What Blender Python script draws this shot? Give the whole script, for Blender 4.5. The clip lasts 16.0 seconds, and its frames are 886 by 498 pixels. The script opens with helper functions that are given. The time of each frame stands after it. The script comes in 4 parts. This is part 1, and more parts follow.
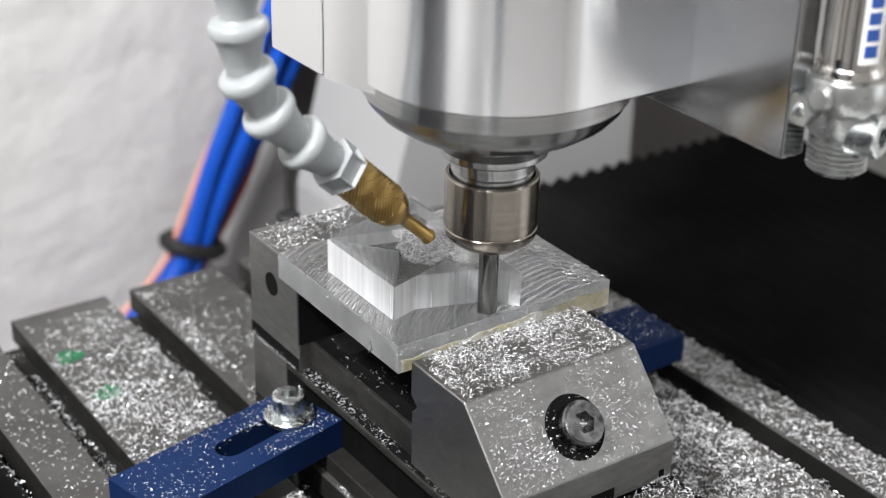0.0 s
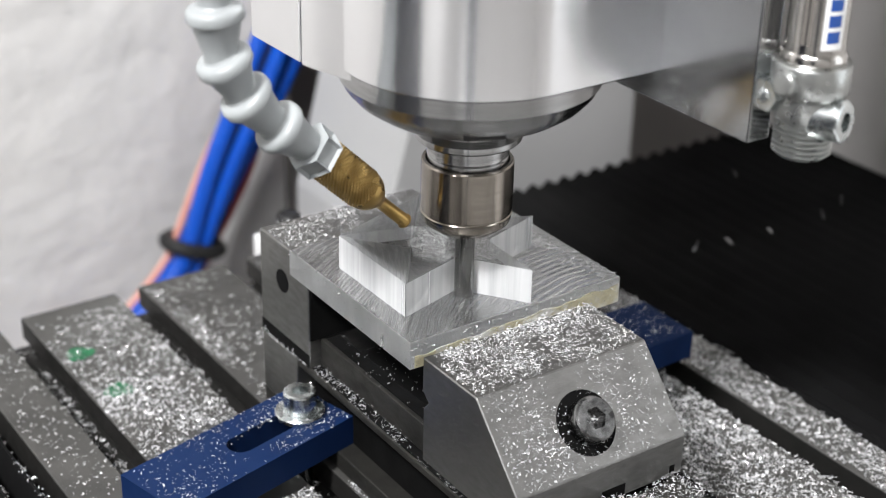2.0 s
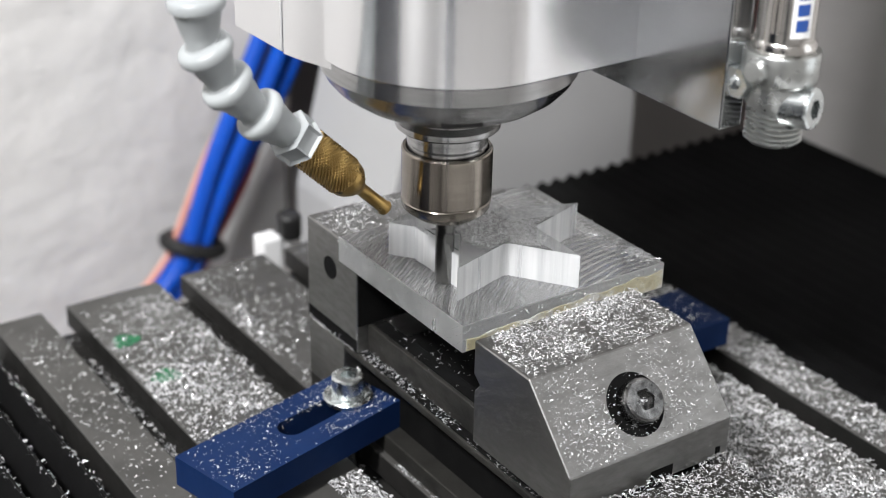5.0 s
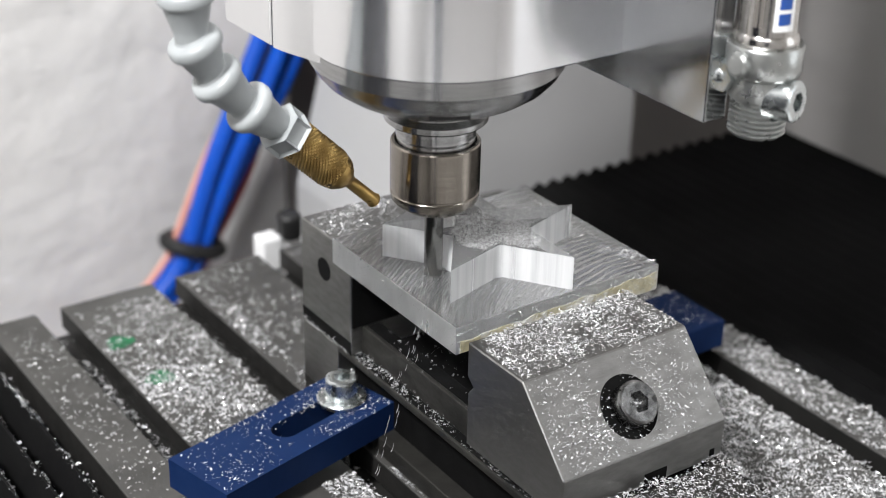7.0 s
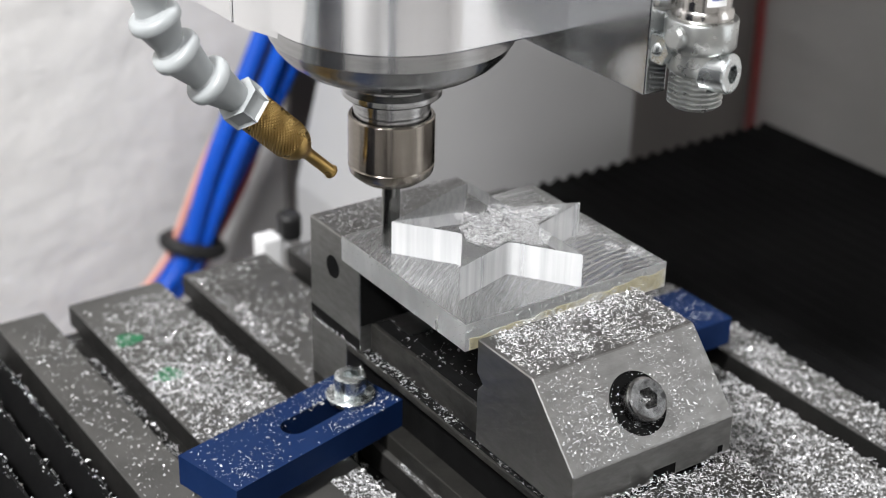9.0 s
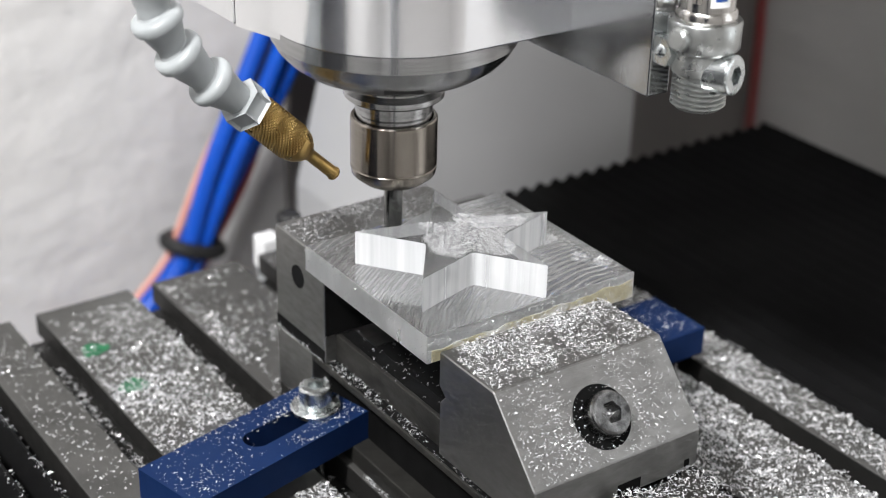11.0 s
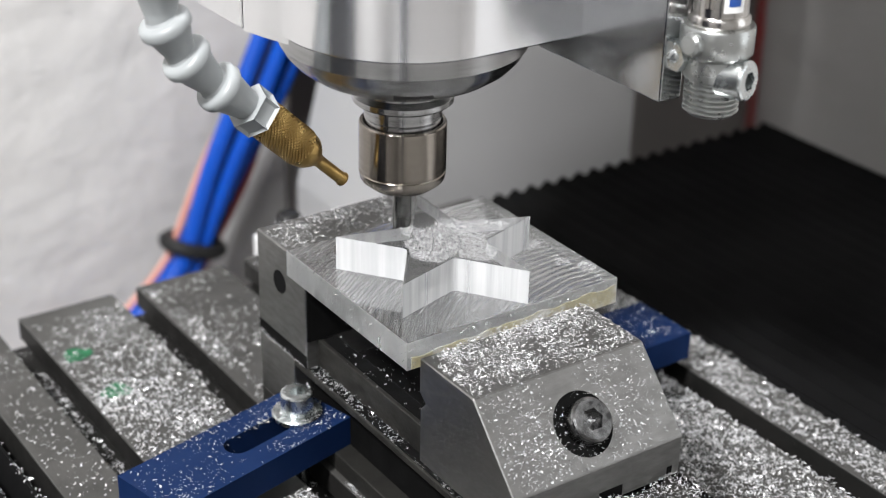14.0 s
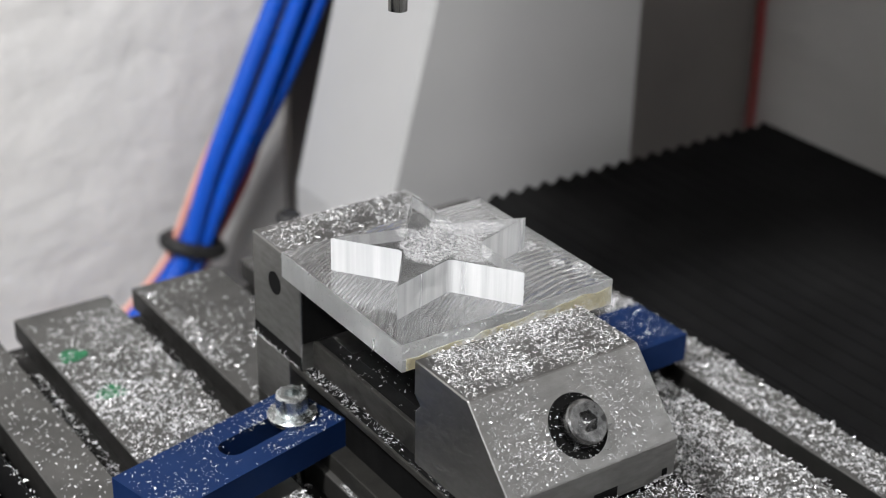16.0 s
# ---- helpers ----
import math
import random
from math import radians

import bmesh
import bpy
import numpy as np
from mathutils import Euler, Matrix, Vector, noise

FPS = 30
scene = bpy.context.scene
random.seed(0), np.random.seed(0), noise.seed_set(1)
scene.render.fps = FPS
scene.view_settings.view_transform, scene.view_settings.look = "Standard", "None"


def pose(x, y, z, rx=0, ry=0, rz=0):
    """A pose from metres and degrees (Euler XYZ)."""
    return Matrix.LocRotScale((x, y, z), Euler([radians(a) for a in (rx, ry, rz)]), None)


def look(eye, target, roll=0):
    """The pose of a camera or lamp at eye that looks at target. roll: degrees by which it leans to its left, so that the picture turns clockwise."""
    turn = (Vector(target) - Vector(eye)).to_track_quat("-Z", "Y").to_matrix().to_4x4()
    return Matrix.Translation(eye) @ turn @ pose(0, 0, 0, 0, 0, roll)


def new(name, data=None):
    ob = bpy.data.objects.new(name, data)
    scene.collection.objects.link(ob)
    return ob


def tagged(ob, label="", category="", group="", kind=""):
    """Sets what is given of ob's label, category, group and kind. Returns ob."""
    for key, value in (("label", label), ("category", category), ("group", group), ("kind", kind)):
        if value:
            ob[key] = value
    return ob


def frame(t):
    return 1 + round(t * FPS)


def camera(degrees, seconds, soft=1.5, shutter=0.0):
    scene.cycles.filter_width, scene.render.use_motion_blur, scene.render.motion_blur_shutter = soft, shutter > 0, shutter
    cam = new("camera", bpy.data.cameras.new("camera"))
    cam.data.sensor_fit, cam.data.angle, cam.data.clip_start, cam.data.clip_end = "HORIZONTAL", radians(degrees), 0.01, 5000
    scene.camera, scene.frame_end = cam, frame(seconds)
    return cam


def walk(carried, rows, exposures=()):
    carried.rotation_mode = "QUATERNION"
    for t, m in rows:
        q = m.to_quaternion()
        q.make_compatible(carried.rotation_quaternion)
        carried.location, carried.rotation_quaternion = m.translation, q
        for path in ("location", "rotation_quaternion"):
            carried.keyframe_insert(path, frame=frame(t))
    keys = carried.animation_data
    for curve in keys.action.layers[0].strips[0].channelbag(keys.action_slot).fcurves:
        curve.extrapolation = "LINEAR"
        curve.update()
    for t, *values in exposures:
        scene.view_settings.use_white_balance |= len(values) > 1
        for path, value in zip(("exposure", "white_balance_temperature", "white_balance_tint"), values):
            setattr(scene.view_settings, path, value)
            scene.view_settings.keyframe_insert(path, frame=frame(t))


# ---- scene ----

from mathutils import geometry

# lengths below are in millimetres; part() turns them into metres
MM = 0.001
cam = camera(31.94, 16.0, soft=0.95)
EYE = pose(-0.25577, -0.3639, 0.30261, 90 - 26.553, 0, -35.013) @ pose(0, 0, 0, 0, 0, 1.426)
walk(cam, [(0.0, EYE), (16.0, EYE)], [(0.0, 0.05), (6.0, 0.04), (14.4, -0.03), (16.0, -0.12)])
cam.data.dof.use_dof, cam.data.dof.focus_distance, cam.data.dof.aperture_fstop = True, 0.47, 11.0

# seconds and the table's way along x, seconds and the head's way along y and z
TABLE = [(0.0, -1.2), (0.2, 3.3), (0.5, 15.9), (0.7, -2.0), (1.0, 13.4), (1.2, 1.1), (1.5, 7.4), (1.7, 2.6), (2.0, 3.0), (2.2, 10.1), (2.5, 10.5), (2.7, 28.3), (3.0, 30.7),
         (3.2, 29.0), (3.5, 26.9), (3.7, 24.5), (4.0, 29.0), (4.3, 22.0), (4.6, 28.5), (4.9, 20.0), (5.2, 27.0), (5.5, 23.0), (5.8, 28.0), (6.0, 29.7), (6.2, 21.8), (6.5, 25.9),
         (6.7, 29.0), (7.0, 19.4), (7.2, 26.6), (7.5, 19.1), (7.7, 21.3), (8.0, 16.6), (8.2, 24.2), (8.5, 19.7), (8.7, 29.4), (9.0, 22.9), (9.2, 9.6), (9.5, 18.0), (9.8, 4.0),
         (10.1, 15.0), (10.4, 6.0), (10.7, 17.0), (11.0, 9.0), (11.3, 3.8), (11.5, -3.6), (11.8, 24.4), (12.0, 14.3), (12.2, 1.0), (12.5, 12.5), (12.7, 17.1), (13.0, -0.2),
         (13.2, 10.9), (13.5, 4.5), (13.7, 9.3), (14.0, 1.9), (14.3, 0.2), (14.5, 0.0), (16.0, 0.0)]
HEAD = [(0.0, -47.9, 0.0), (0.2, -39.2, 0.0), (0.5, -43.7, 0.0), (0.7, -44.8, 0.0), (1.0, -37.5, 0.0), (1.2, -44.0, 0.0), (1.5, -39.6, 0.0), (1.7, -36.3, 0.0), (2.0, -35.4, 0.0),
        (2.2, -36.9, 0.0), (2.5, -36.7, 11.1), (2.7, -37.6, 11.0), (3.0, -36.4, 2.8), (3.2, -35.5, 0.0), (3.5, -16.6, 0.0), (3.7, -4.3, 0.0), (4.0, -16.0, 0.0), (4.3, -28.0, 0.0),
        (4.6, -8.0, 0.0), (4.9, -20.0, 0.0), (5.2, -29.0, 0.0), (5.5, -16.0, 0.0), (5.8, -8.5, 0.0), (6.0, -30.1, 0.0), (6.2, -23.8, 0.0), (6.5, -7.0, 0.0), (6.7, -22.7, 0.0),
        (7.0, -18.4, 0.0), (7.2, -10.2, 0.0), (7.5, -23.0, 0.0), (7.7, -13.7, 0.0), (8.0, -19.3, 0.0), (8.2, -19.6, 0.0), (8.5, -13.4, 0.0), (8.7, -8.0, 0.0), (9.0, 6.6, 0.0),
        (9.2, 8.0, 0.0), (9.6, 3.0, 0.0), (10.0, 9.0, 0.0), (10.4, 2.0, 0.0), (10.8, 8.0, 0.0), (11.3, 0.0, 0.0), (11.5, 9.5, 0.0), (11.8, 9.6, 0.0), (12.0, 3.0, 0.0),
        (12.2, 3.0, 0.0), (12.5, 9.9, 0.0), (12.7, 3.3, 0.0), (13.0, 2.3, 0.0), (13.2, 8.1, 0.0), (13.5, -0.3, 0.0), (13.7, 5.5, 0.0), (14.0, 0.0, 0.0), (14.3, 3.2, 0.4),
        (14.5, 3.6, 3.8), (14.7, 3.6, 14.0), (15.0, 3.6, 31.3), (15.5, 3.6, 59.5), (16.0, 3.6, 81.0)]

# ---- light ----
world = bpy.data.worlds.new("world")
scene.world = world
world.use_nodes = True
world.node_tree.nodes["Background"].inputs[0].default_value = (0.9, 0.95, 1.0, 1)
world.node_tree.nodes["Background"].inputs[1].default_value = 0.022


def area_lamp(name, eye, target, size, size_y, watts, colour):
    lamp = bpy.data.lights.new(name, "AREA")
    lamp.shape, lamp.size, lamp.size_y, lamp.energy, lamp.color = "RECTANGLE", size, size_y, watts, colour
    ob = new(name, lamp)
    ob.matrix_world = look(eye, target)
    return ob


# unseen fill lamp, added to brighten the walls that the metal mirrors
area_lamp("room_fill_light", (-1.2, -1.3, 1.86), (-1.15, -1.25, 0.0), 0.5, 0.5, 17.5, (0.95, 0.975, 1.0))
# unseen light, added so the housing's front mirrors something bright
area_lamp("side_fill_light", (0.545, -0.675, 0.3), (-1.0, -0.675, 0.3), 0.55, 0.6, 2.0, (0.94, 0.97, 1.0))
# a work lamp above the camera's left shoulder
area_lamp("work_lamp_light", (-0.73, -0.26, 0.98), (0.02, 0.0, 0.03), 0.15, 0.15, 26.5, (0.99, 0.985, 0.995))


# ---- materials ----
def material(name, colour, rough, metal=0.0, grain=None, spots=None, bump=0.0, bump_scale=400.0, stretch=(1, 1, 1), transmission=0.0, ior=1.45, coat=0.0, specular=0.5, aniso=0.0, relief=0.0005):
    """grain: (colour, scale); spots: (colour, scale, from, to)."""
    m = bpy.data.materials.new(name)
    m.use_nodes = True
    nodes, links = m.node_tree.nodes, m.node_tree.links
    b = nodes["Principled BSDF"]
    b.inputs["Base Color"].default_value = (*colour, 1)
    b.inputs["Roughness"].default_value = rough
    b.inputs["Metallic"].default_value = metal
    b.inputs["Transmission Weight"].default_value = transmission
    b.inputs["IOR"].default_value = ior
    b.inputs["Coat Weight"].default_value = coat
    b.inputs["Specular IOR Level"].default_value = specular
    if aniso:
        b.inputs["Anisotropic"].default_value = aniso
        way = nodes.new("ShaderNodeTangent")
        way.direction_type, way.axis = "RADIAL", "Z"
        links.new(way.outputs[0], b.inputs["Tangent"])
        # turning leaves grooves round the axis, so reflections run up and down
        b.inputs["Anisotropic Rotation"].default_value = 0.25
    where = nodes.new("ShaderNodeTexCoord")
    scale = nodes.new("ShaderNodeMapping")
    scale.inputs["Scale"].default_value = stretch
    links.new(where.outputs["Object"], scale.inputs["Vector"])
    last = None
    if grain:
        n = nodes.new("ShaderNodeTexNoise")
        n.inputs["Scale"].default_value, n.inputs["Detail"].default_value = grain[1], 6
        links.new(scale.outputs[0], n.inputs["Vector"])
        ramp = nodes.new("ShaderNodeMapRange")
        ramp.inputs[1].default_value, ramp.inputs[2].default_value = 0.3, 0.7
        links.new(n.outputs[0], ramp.inputs[0])
        mix = nodes.new("ShaderNodeMix")
        mix.data_type = "RGBA"
        mix.inputs[6].default_value, mix.inputs[7].default_value = (*colour, 1), (*grain[0], 1)
        links.new(ramp.outputs[0], mix.inputs[0])
        last = mix.outputs[2]
        rr = nodes.new("ShaderNodeMapRange")
        rr.inputs[1].default_value, rr.inputs[2].default_value, rr.inputs[3].default_value, rr.inputs[4].default_value = 0.3, 0.7, rough * 0.85, min(1, rough * 1.2)
        links.new(n.outputs[0], rr.inputs[0])
        links.new(rr.outputs[0], b.inputs["Roughness"])
    if spots:
        n = nodes.new("ShaderNodeTexNoise")
        n.inputs["Scale"].default_value, n.inputs["Detail"].default_value = spots[1], 4
        links.new(where.outputs["Object"], n.inputs["Vector"])
        ramp = nodes.new("ShaderNodeMapRange")
        ramp.inputs[1].default_value, ramp.inputs[2].default_value = spots[2], spots[3]
        links.new(n.outputs[0], ramp.inputs[0])
        mix = nodes.new("ShaderNodeMix")
        mix.data_type = "RGBA"
        mix.inputs[6].default_value, mix.inputs[7].default_value = (*colour, 1), (*spots[0], 1)
        if last:
            links.new(last, mix.inputs[6])
        links.new(ramp.outputs[0], mix.inputs[0])
        last = mix.outputs[2]
    if last:
        links.new(last, b.inputs["Base Color"])
    if bump:
        n = nodes.new("ShaderNodeTexNoise")
        n.inputs["Scale"].default_value, n.inputs["Detail"].default_value = bump_scale, 5
        links.new(scale.outputs[0], n.inputs["Vector"])
        h = nodes.new("ShaderNodeBump")
        h.inputs["Strength"].default_value, h.inputs["Distance"].default_value = bump, relief
        links.new(n.outputs[0], h.inputs["Height"])
        links.new(h.outputs[0], b.inputs["Normal"])
    return m


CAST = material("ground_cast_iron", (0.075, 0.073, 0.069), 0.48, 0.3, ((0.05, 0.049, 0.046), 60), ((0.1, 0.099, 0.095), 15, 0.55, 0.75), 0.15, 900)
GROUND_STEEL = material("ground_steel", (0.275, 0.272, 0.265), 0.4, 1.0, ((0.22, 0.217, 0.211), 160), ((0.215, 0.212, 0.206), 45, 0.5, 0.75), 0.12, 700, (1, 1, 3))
# near black: the vise's inner shade is put into this colour
DARK_STEEL = material("near_black_steel", (0.006, 0.006, 0.006), 0.55, 0.0, ((0.004, 0.004, 0.004), 80), None, 0.1, 600, specular=0.04)
# cast iron darkened for the shade inside the T-slots
SLOT_IRON = material("shaded_slot_iron", (0.022, 0.021, 0.02), 0.5, 0.2, ((0.014, 0.014, 0.013), 60), None, 0.15, 600, specular=0.2)
BLACK_STEEL = material("black_oxide_steel", (0.035, 0.035, 0.036), 0.38, 0.6, ((0.02, 0.02, 0.02), 300))
ALUMINIUM = material("turned_aluminium", (0.9, 0.9, 0.91), 0.22, 1.0, ((0.87, 0.87, 0.88), 9), None, 0.0, 200, (1, 1, 1), aniso=0.92)
PLATE_ALU = material("polished_aluminium_plate", (0.5, 0.51, 0.52), 0.17, 1.0, ((0.52, 0.53, 0.54), 40), ((0.42, 0.42, 0.42), 900, 0.62, 0.7), 0.04, 500)
DULL_ALU = material("anodised_aluminium", (0.46, 0.47, 0.46), 0.29, 0.95, ((0.38, 0.39, 0.38), 300), None, 0.06, 900)
NOSE_STEEL = material("spindle_steel", (0.44, 0.44, 0.44), 0.2, 1.0, ((0.33, 0.33, 0.33), 50), None, 0.0, 300, (1, 1, 20), aniso=0.85)
NUT_STEEL = material("hardened_nut_steel", (0.31, 0.278, 0.242), 0.2, 1.0, ((0.26, 0.234, 0.205), 60), None, 0.0, 300, (1, 1, 20), aniso=0.85)
CARBIDE = material("carbide", (0.22, 0.22, 0.21), 0.22, 1.0, ((0.16, 0.16, 0.16), 200))
SCREW_STEEL = material("worn_screw_steel", (0.27, 0.27, 0.27), 0.24, 1.0, ((0.05, 0.05, 0.05), 260), None, 0.1, 700)
ZINC = material("zinc_plated_steel", (0.66, 0.69, 0.69), 0.25, 1.0, ((0.55, 0.58, 0.58), 200), None, 0.05, 700)
CHROME = material("stainless_tube", (0.62, 0.6, 0.57), 0.16, 1.0, ((0.54, 0.52, 0.5), 80), None, 0.02, 300, (1, 1, 20))
BRASS = material("brass", (0.47, 0.32, 0.12), 0.3, 1.0, ((0.34, 0.22, 0.075), 150), None, 0.08, 900)
GREY_PLASTIC = material("grey_plastic", (0.3, 0.315, 0.318), 0.4, 0.0, ((0.265, 0.28, 0.284), 60), None, 0.05, 400)
BLUE_PAINT = material("blue_paint", (0.006, 0.019, 0.068), 0.48, 0.0, ((0.005, 0.016, 0.06), 50), ((0.008, 0.025, 0.09), 18, 0.55, 0.75), 0.08, 700, specular=0.09)
BLUE_HOSE = material("blue_hose", (0.003, 0.075, 0.47), 0.28, 0.0, ((0.003, 0.06, 0.4), 40))
RED_HOSE = material("red_cable", (0.34, 0.025, 0.025), 0.4, 0.0, ((0.27, 0.02, 0.018), 40))
ORANGE_HOSE = material("salmon_hose", (0.7, 0.34, 0.27), 0.4, 0.0, ((0.62, 0.28, 0.21), 40))
BLACK_RUBBER = material("black_rubber", (0.012, 0.012, 0.012), 0.5, 0.0, ((0.008, 0.008, 0.008), 60), None, 0.1, 300)
BELLOWS = material("black_bellows_cloth", (0.005, 0.005, 0.0053), 0.7, 0.0, ((0.0038, 0.0038, 0.0038), 30), ((0.008, 0.008, 0.008), 14, 0.5, 0.75), 0.2, 900, specular=0.07)
WHITE_PAINT = material("white_machine_paint", (0.4, 0.4, 0.4), 0.4, 0.0, ((0.37, 0.37, 0.37), 12), None, 0.06, 250)
GREY_PLASTER = material("grey_plaster", (0.56, 0.545, 0.53), 0.75, 0.0, ((0.49, 0.475, 0.46), 7), ((0.64, 0.625, 0.61), 5, 0.55, 0.8), 1.0, 13, (1, 1, 2.0), relief=0.006)
PLASTER = material("white_plaster", (0.66, 0.646, 0.628), 0.75, 0.0, ((0.61, 0.6, 0.59), 7), ((0.52, 0.492, 0.475), 5, 0.55, 0.8), 1.0, 26, (1, 1, 1.2), relief=0.0042)
BLUE_BLACK = material("dark_blue_black_plastic", (0.02, 0.024, 0.04), 0.5, 0.0, ((0.014, 0.017, 0.03), 40))
# wall tone darkened for the shadow beside the column
GREY_SHADE = material("grey_brown_shade", (0.18, 0.166, 0.158), 0.55, 0.0, ((0.145, 0.134, 0.128), 9), None, 0.1, 200)
GREEN_PAINT = material("green_marker", (0.006, 0.13, 0.05), 0.45, 0.0, ((0.004, 0.07, 0.028), 300), None, 0.1, 900)
ACRYLIC = material("clear_acrylic", (0.96, 0.97, 0.97), 0.09, 0.0, None, None, 0.08, 900, (1, 1, 1), 0.95, 1.49)
SAWN = material("sawn_acrylic_edge", (0.8, 0.81, 0.81), 0.32, 0.0, ((0.55, 0.56, 0.56), 120), None, 0.25, 1200, (1, 1, 0.4), 0.92, 1.49)
MILLED = material("milled_acrylic_wall", (0.97, 0.98, 0.98), 0.24, 0.0, ((0.62, 0.63, 0.64), 330), None, 0.5, 330, (1, 1, 0.03), 0.46, 1.49)
FACED = material("faced_acrylic", (0.96, 0.97, 0.97), 0.07, 0.0, None, None, 0, 900, (1, 1, 1), 0.95, 1.49, coat=1.0)


def tool_marks(m, centre, scale, depth):
    """Arcs left by the cutter: rings about a centre, with a fine tremble on them."""
    nodes, links = m.node_tree.nodes, m.node_tree.links
    rings = nodes.new("ShaderNodeTexWave")
    rings.wave_type, rings.rings_direction = "RINGS", "Z"
    for key, value in (("Scale", scale), ("Distortion", 5.0), ("Detail", 3.0), ("Detail Scale", 0.5)):
        rings.inputs[key].default_value = value
    off = nodes.new("ShaderNodeMapping")
    off.inputs["Location"].default_value = centre
    patch = nodes.new("ShaderNodeTexNoise")
    patch.inputs["Scale"].default_value = 55.0
    clear = nodes.new("ShaderNodeMapRange")
    clear.inputs[1].default_value, clear.inputs[2].default_value, clear.inputs[3].default_value = 0.34, 0.56, 0.1
    lift = nodes.new("ShaderNodeMath")
    lift.operation = "MULTIPLY"
    raised = nodes.new("ShaderNodeBump")
    raised.inputs["Strength"].default_value, raised.inputs["Distance"].default_value = 0.6, depth
    where = nodes["Texture Coordinate"].outputs["Object"]
    for a, b in ((where, off.inputs[0]), (off.outputs[0], rings.inputs["Vector"]), (where, patch.inputs["Vector"]), (rings.outputs["Fac"], lift.inputs[0]), (patch.outputs[0], clear.inputs[0]), (clear.outputs[0], lift.inputs[1]),
                 (lift.outputs[0], raised.inputs["Height"]), (raised.outputs[0], nodes["Principled BSDF"].inputs["Normal"])):
        links.new(a, b)


FACED.node_tree.nodes["Principled BSDF"].inputs["Coat IOR"].default_value = 2.2
tool_marks(FACED, (-0.03, 0.085, 0), 120.0, 0.0009)
SWARF = material("acrylic_swarf", (0.95, 0.96, 0.97), 0.2, 0.4, None, None, 0, 1, (1, 1, 1), 0.0, 1.6, specular=0.9)
chip = SWARF.node_tree.nodes.new("ShaderNodeNewGeometry")
tint = SWARF.node_tree.nodes.new("ShaderNodeMix")
tint.data_type = "RGBA"
tint.inputs[6].default_value, tint.inputs[7].default_value = (0.5, 0.507, 0.52, 1), (1.0, 1.0, 1.0, 1)
SWARF.node_tree.links.new(chip.outputs["Random Per Island"], tint.inputs[0])
SWARF.node_tree.links.new(tint.outputs[2], SWARF.node_tree.nodes["Principled BSDF"].inputs["Base Color"])
# darker, blotched steel for the vise's foot, ledge and outer rail
DULL_STEEL = material("dull_dark_steel", (0.042, 0.041, 0.037), 0.5, 0.6, ((0.024, 0.023, 0.021), 120), ((0.016, 0.016, 0.015), 40, 0.5, 0.7), 0.2, 600, (1, 1, 2))
FLOOR = material("concrete_floor", (0.5, 0.5, 0.49), 0.6, 0.0, ((0.44, 0.44, 0.43), 6), None, 0.1, 40)
YELLOW_TAPE = material("yellowed_glue", (0.64, 0.6, 0.43), 0.4, 0.0, ((0.46, 0.41, 0.25), 220), ((0.72, 0.71, 0.66), 160, 0.5, 0.6), 0.8, 500, transmission=0.45)
WHITE_PLASTIC = material("white_plastic", (0.75, 0.75, 0.75), 0.4, 0.0, ((0.7, 0.7, 0.7), 60))
LABEL_WHITE = material("printed_white", (0.75, 0.75, 0.74), 0.35)
LABEL_BLUE = material("printed_blue", (0.02, 0.07, 0.28), 0.35)
LABEL_GREY = material("printed_grey", (0.12, 0.11, 0.1), 0.4)


# ---- mesh helpers ----
BASES = {}


def thing(name, base, label="", category="", group="", kind=""):
    ob = new(name)
    ob.empty_display_size = 0.01
    ob.location = [v * MM for v in base]
    BASES[ob.name] = base
    return tagged(ob, label, category, group, kind)


def part(name, bm, mat, parent=None, label="", smooth=False):
    """Links a bmesh, whose places are millimetres of the world, as one mesh under parent."""
    base = BASES.get(parent.name, (0, 0, 0)) if parent else (0, 0, 0)
    bmesh.ops.recalc_face_normals(bm, faces=bm.faces)
    for v in bm.verts:
        v.co = (v.co - Vector(base)) * MM
    me = bpy.data.meshes.new(name)
    if smooth:
        for f in bm.faces:
            f.smooth = True
        for e in bm.edges:
            if len(e.link_faces) == 2 and e.calc_face_angle(0) > 0.6:
                e.smooth = False
    bm.to_mesh(me)
    bm.free()
    me.materials.append(mat)
    ob = new(name, me)
    BASES[ob.name] = base
    ob.parent = parent
    return tagged(ob, label)


def alone(name, bm, mat, label, category, base=(0, 0, 0), kind="", group="", smooth=False):
    """A thing of one mesh, with its origin at base."""
    bmesh.ops.recalc_face_normals(bm, faces=bm.faces)
    for v in bm.verts:
        v.co = (v.co - Vector(base)) * MM
    if smooth:
        for f in bm.faces:
            f.smooth = True
        for e in bm.edges:
            if len(e.link_faces) == 2 and e.calc_face_angle(0) > 0.6:
                e.smooth = False
    me = bpy.data.meshes.new(name)
    bm.to_mesh(me)
    bm.free()
    me.materials.append(mat)
    ob = new(name, me)
    ob.location = [v * MM for v in base]
    BASES[ob.name] = base
    return tagged(ob, label, category, group, kind)


def bevelled(bm, width, segments=2):
    if width > 0:
        edges = [e for e in bm.edges if len(e.link_faces) == 2 and e.calc_face_angle(0) > 0.5]
        bmesh.ops.bevel(bm, geom=edges, offset=width, segments=segments, affect="EDGES", profile=0.5)
    return bm


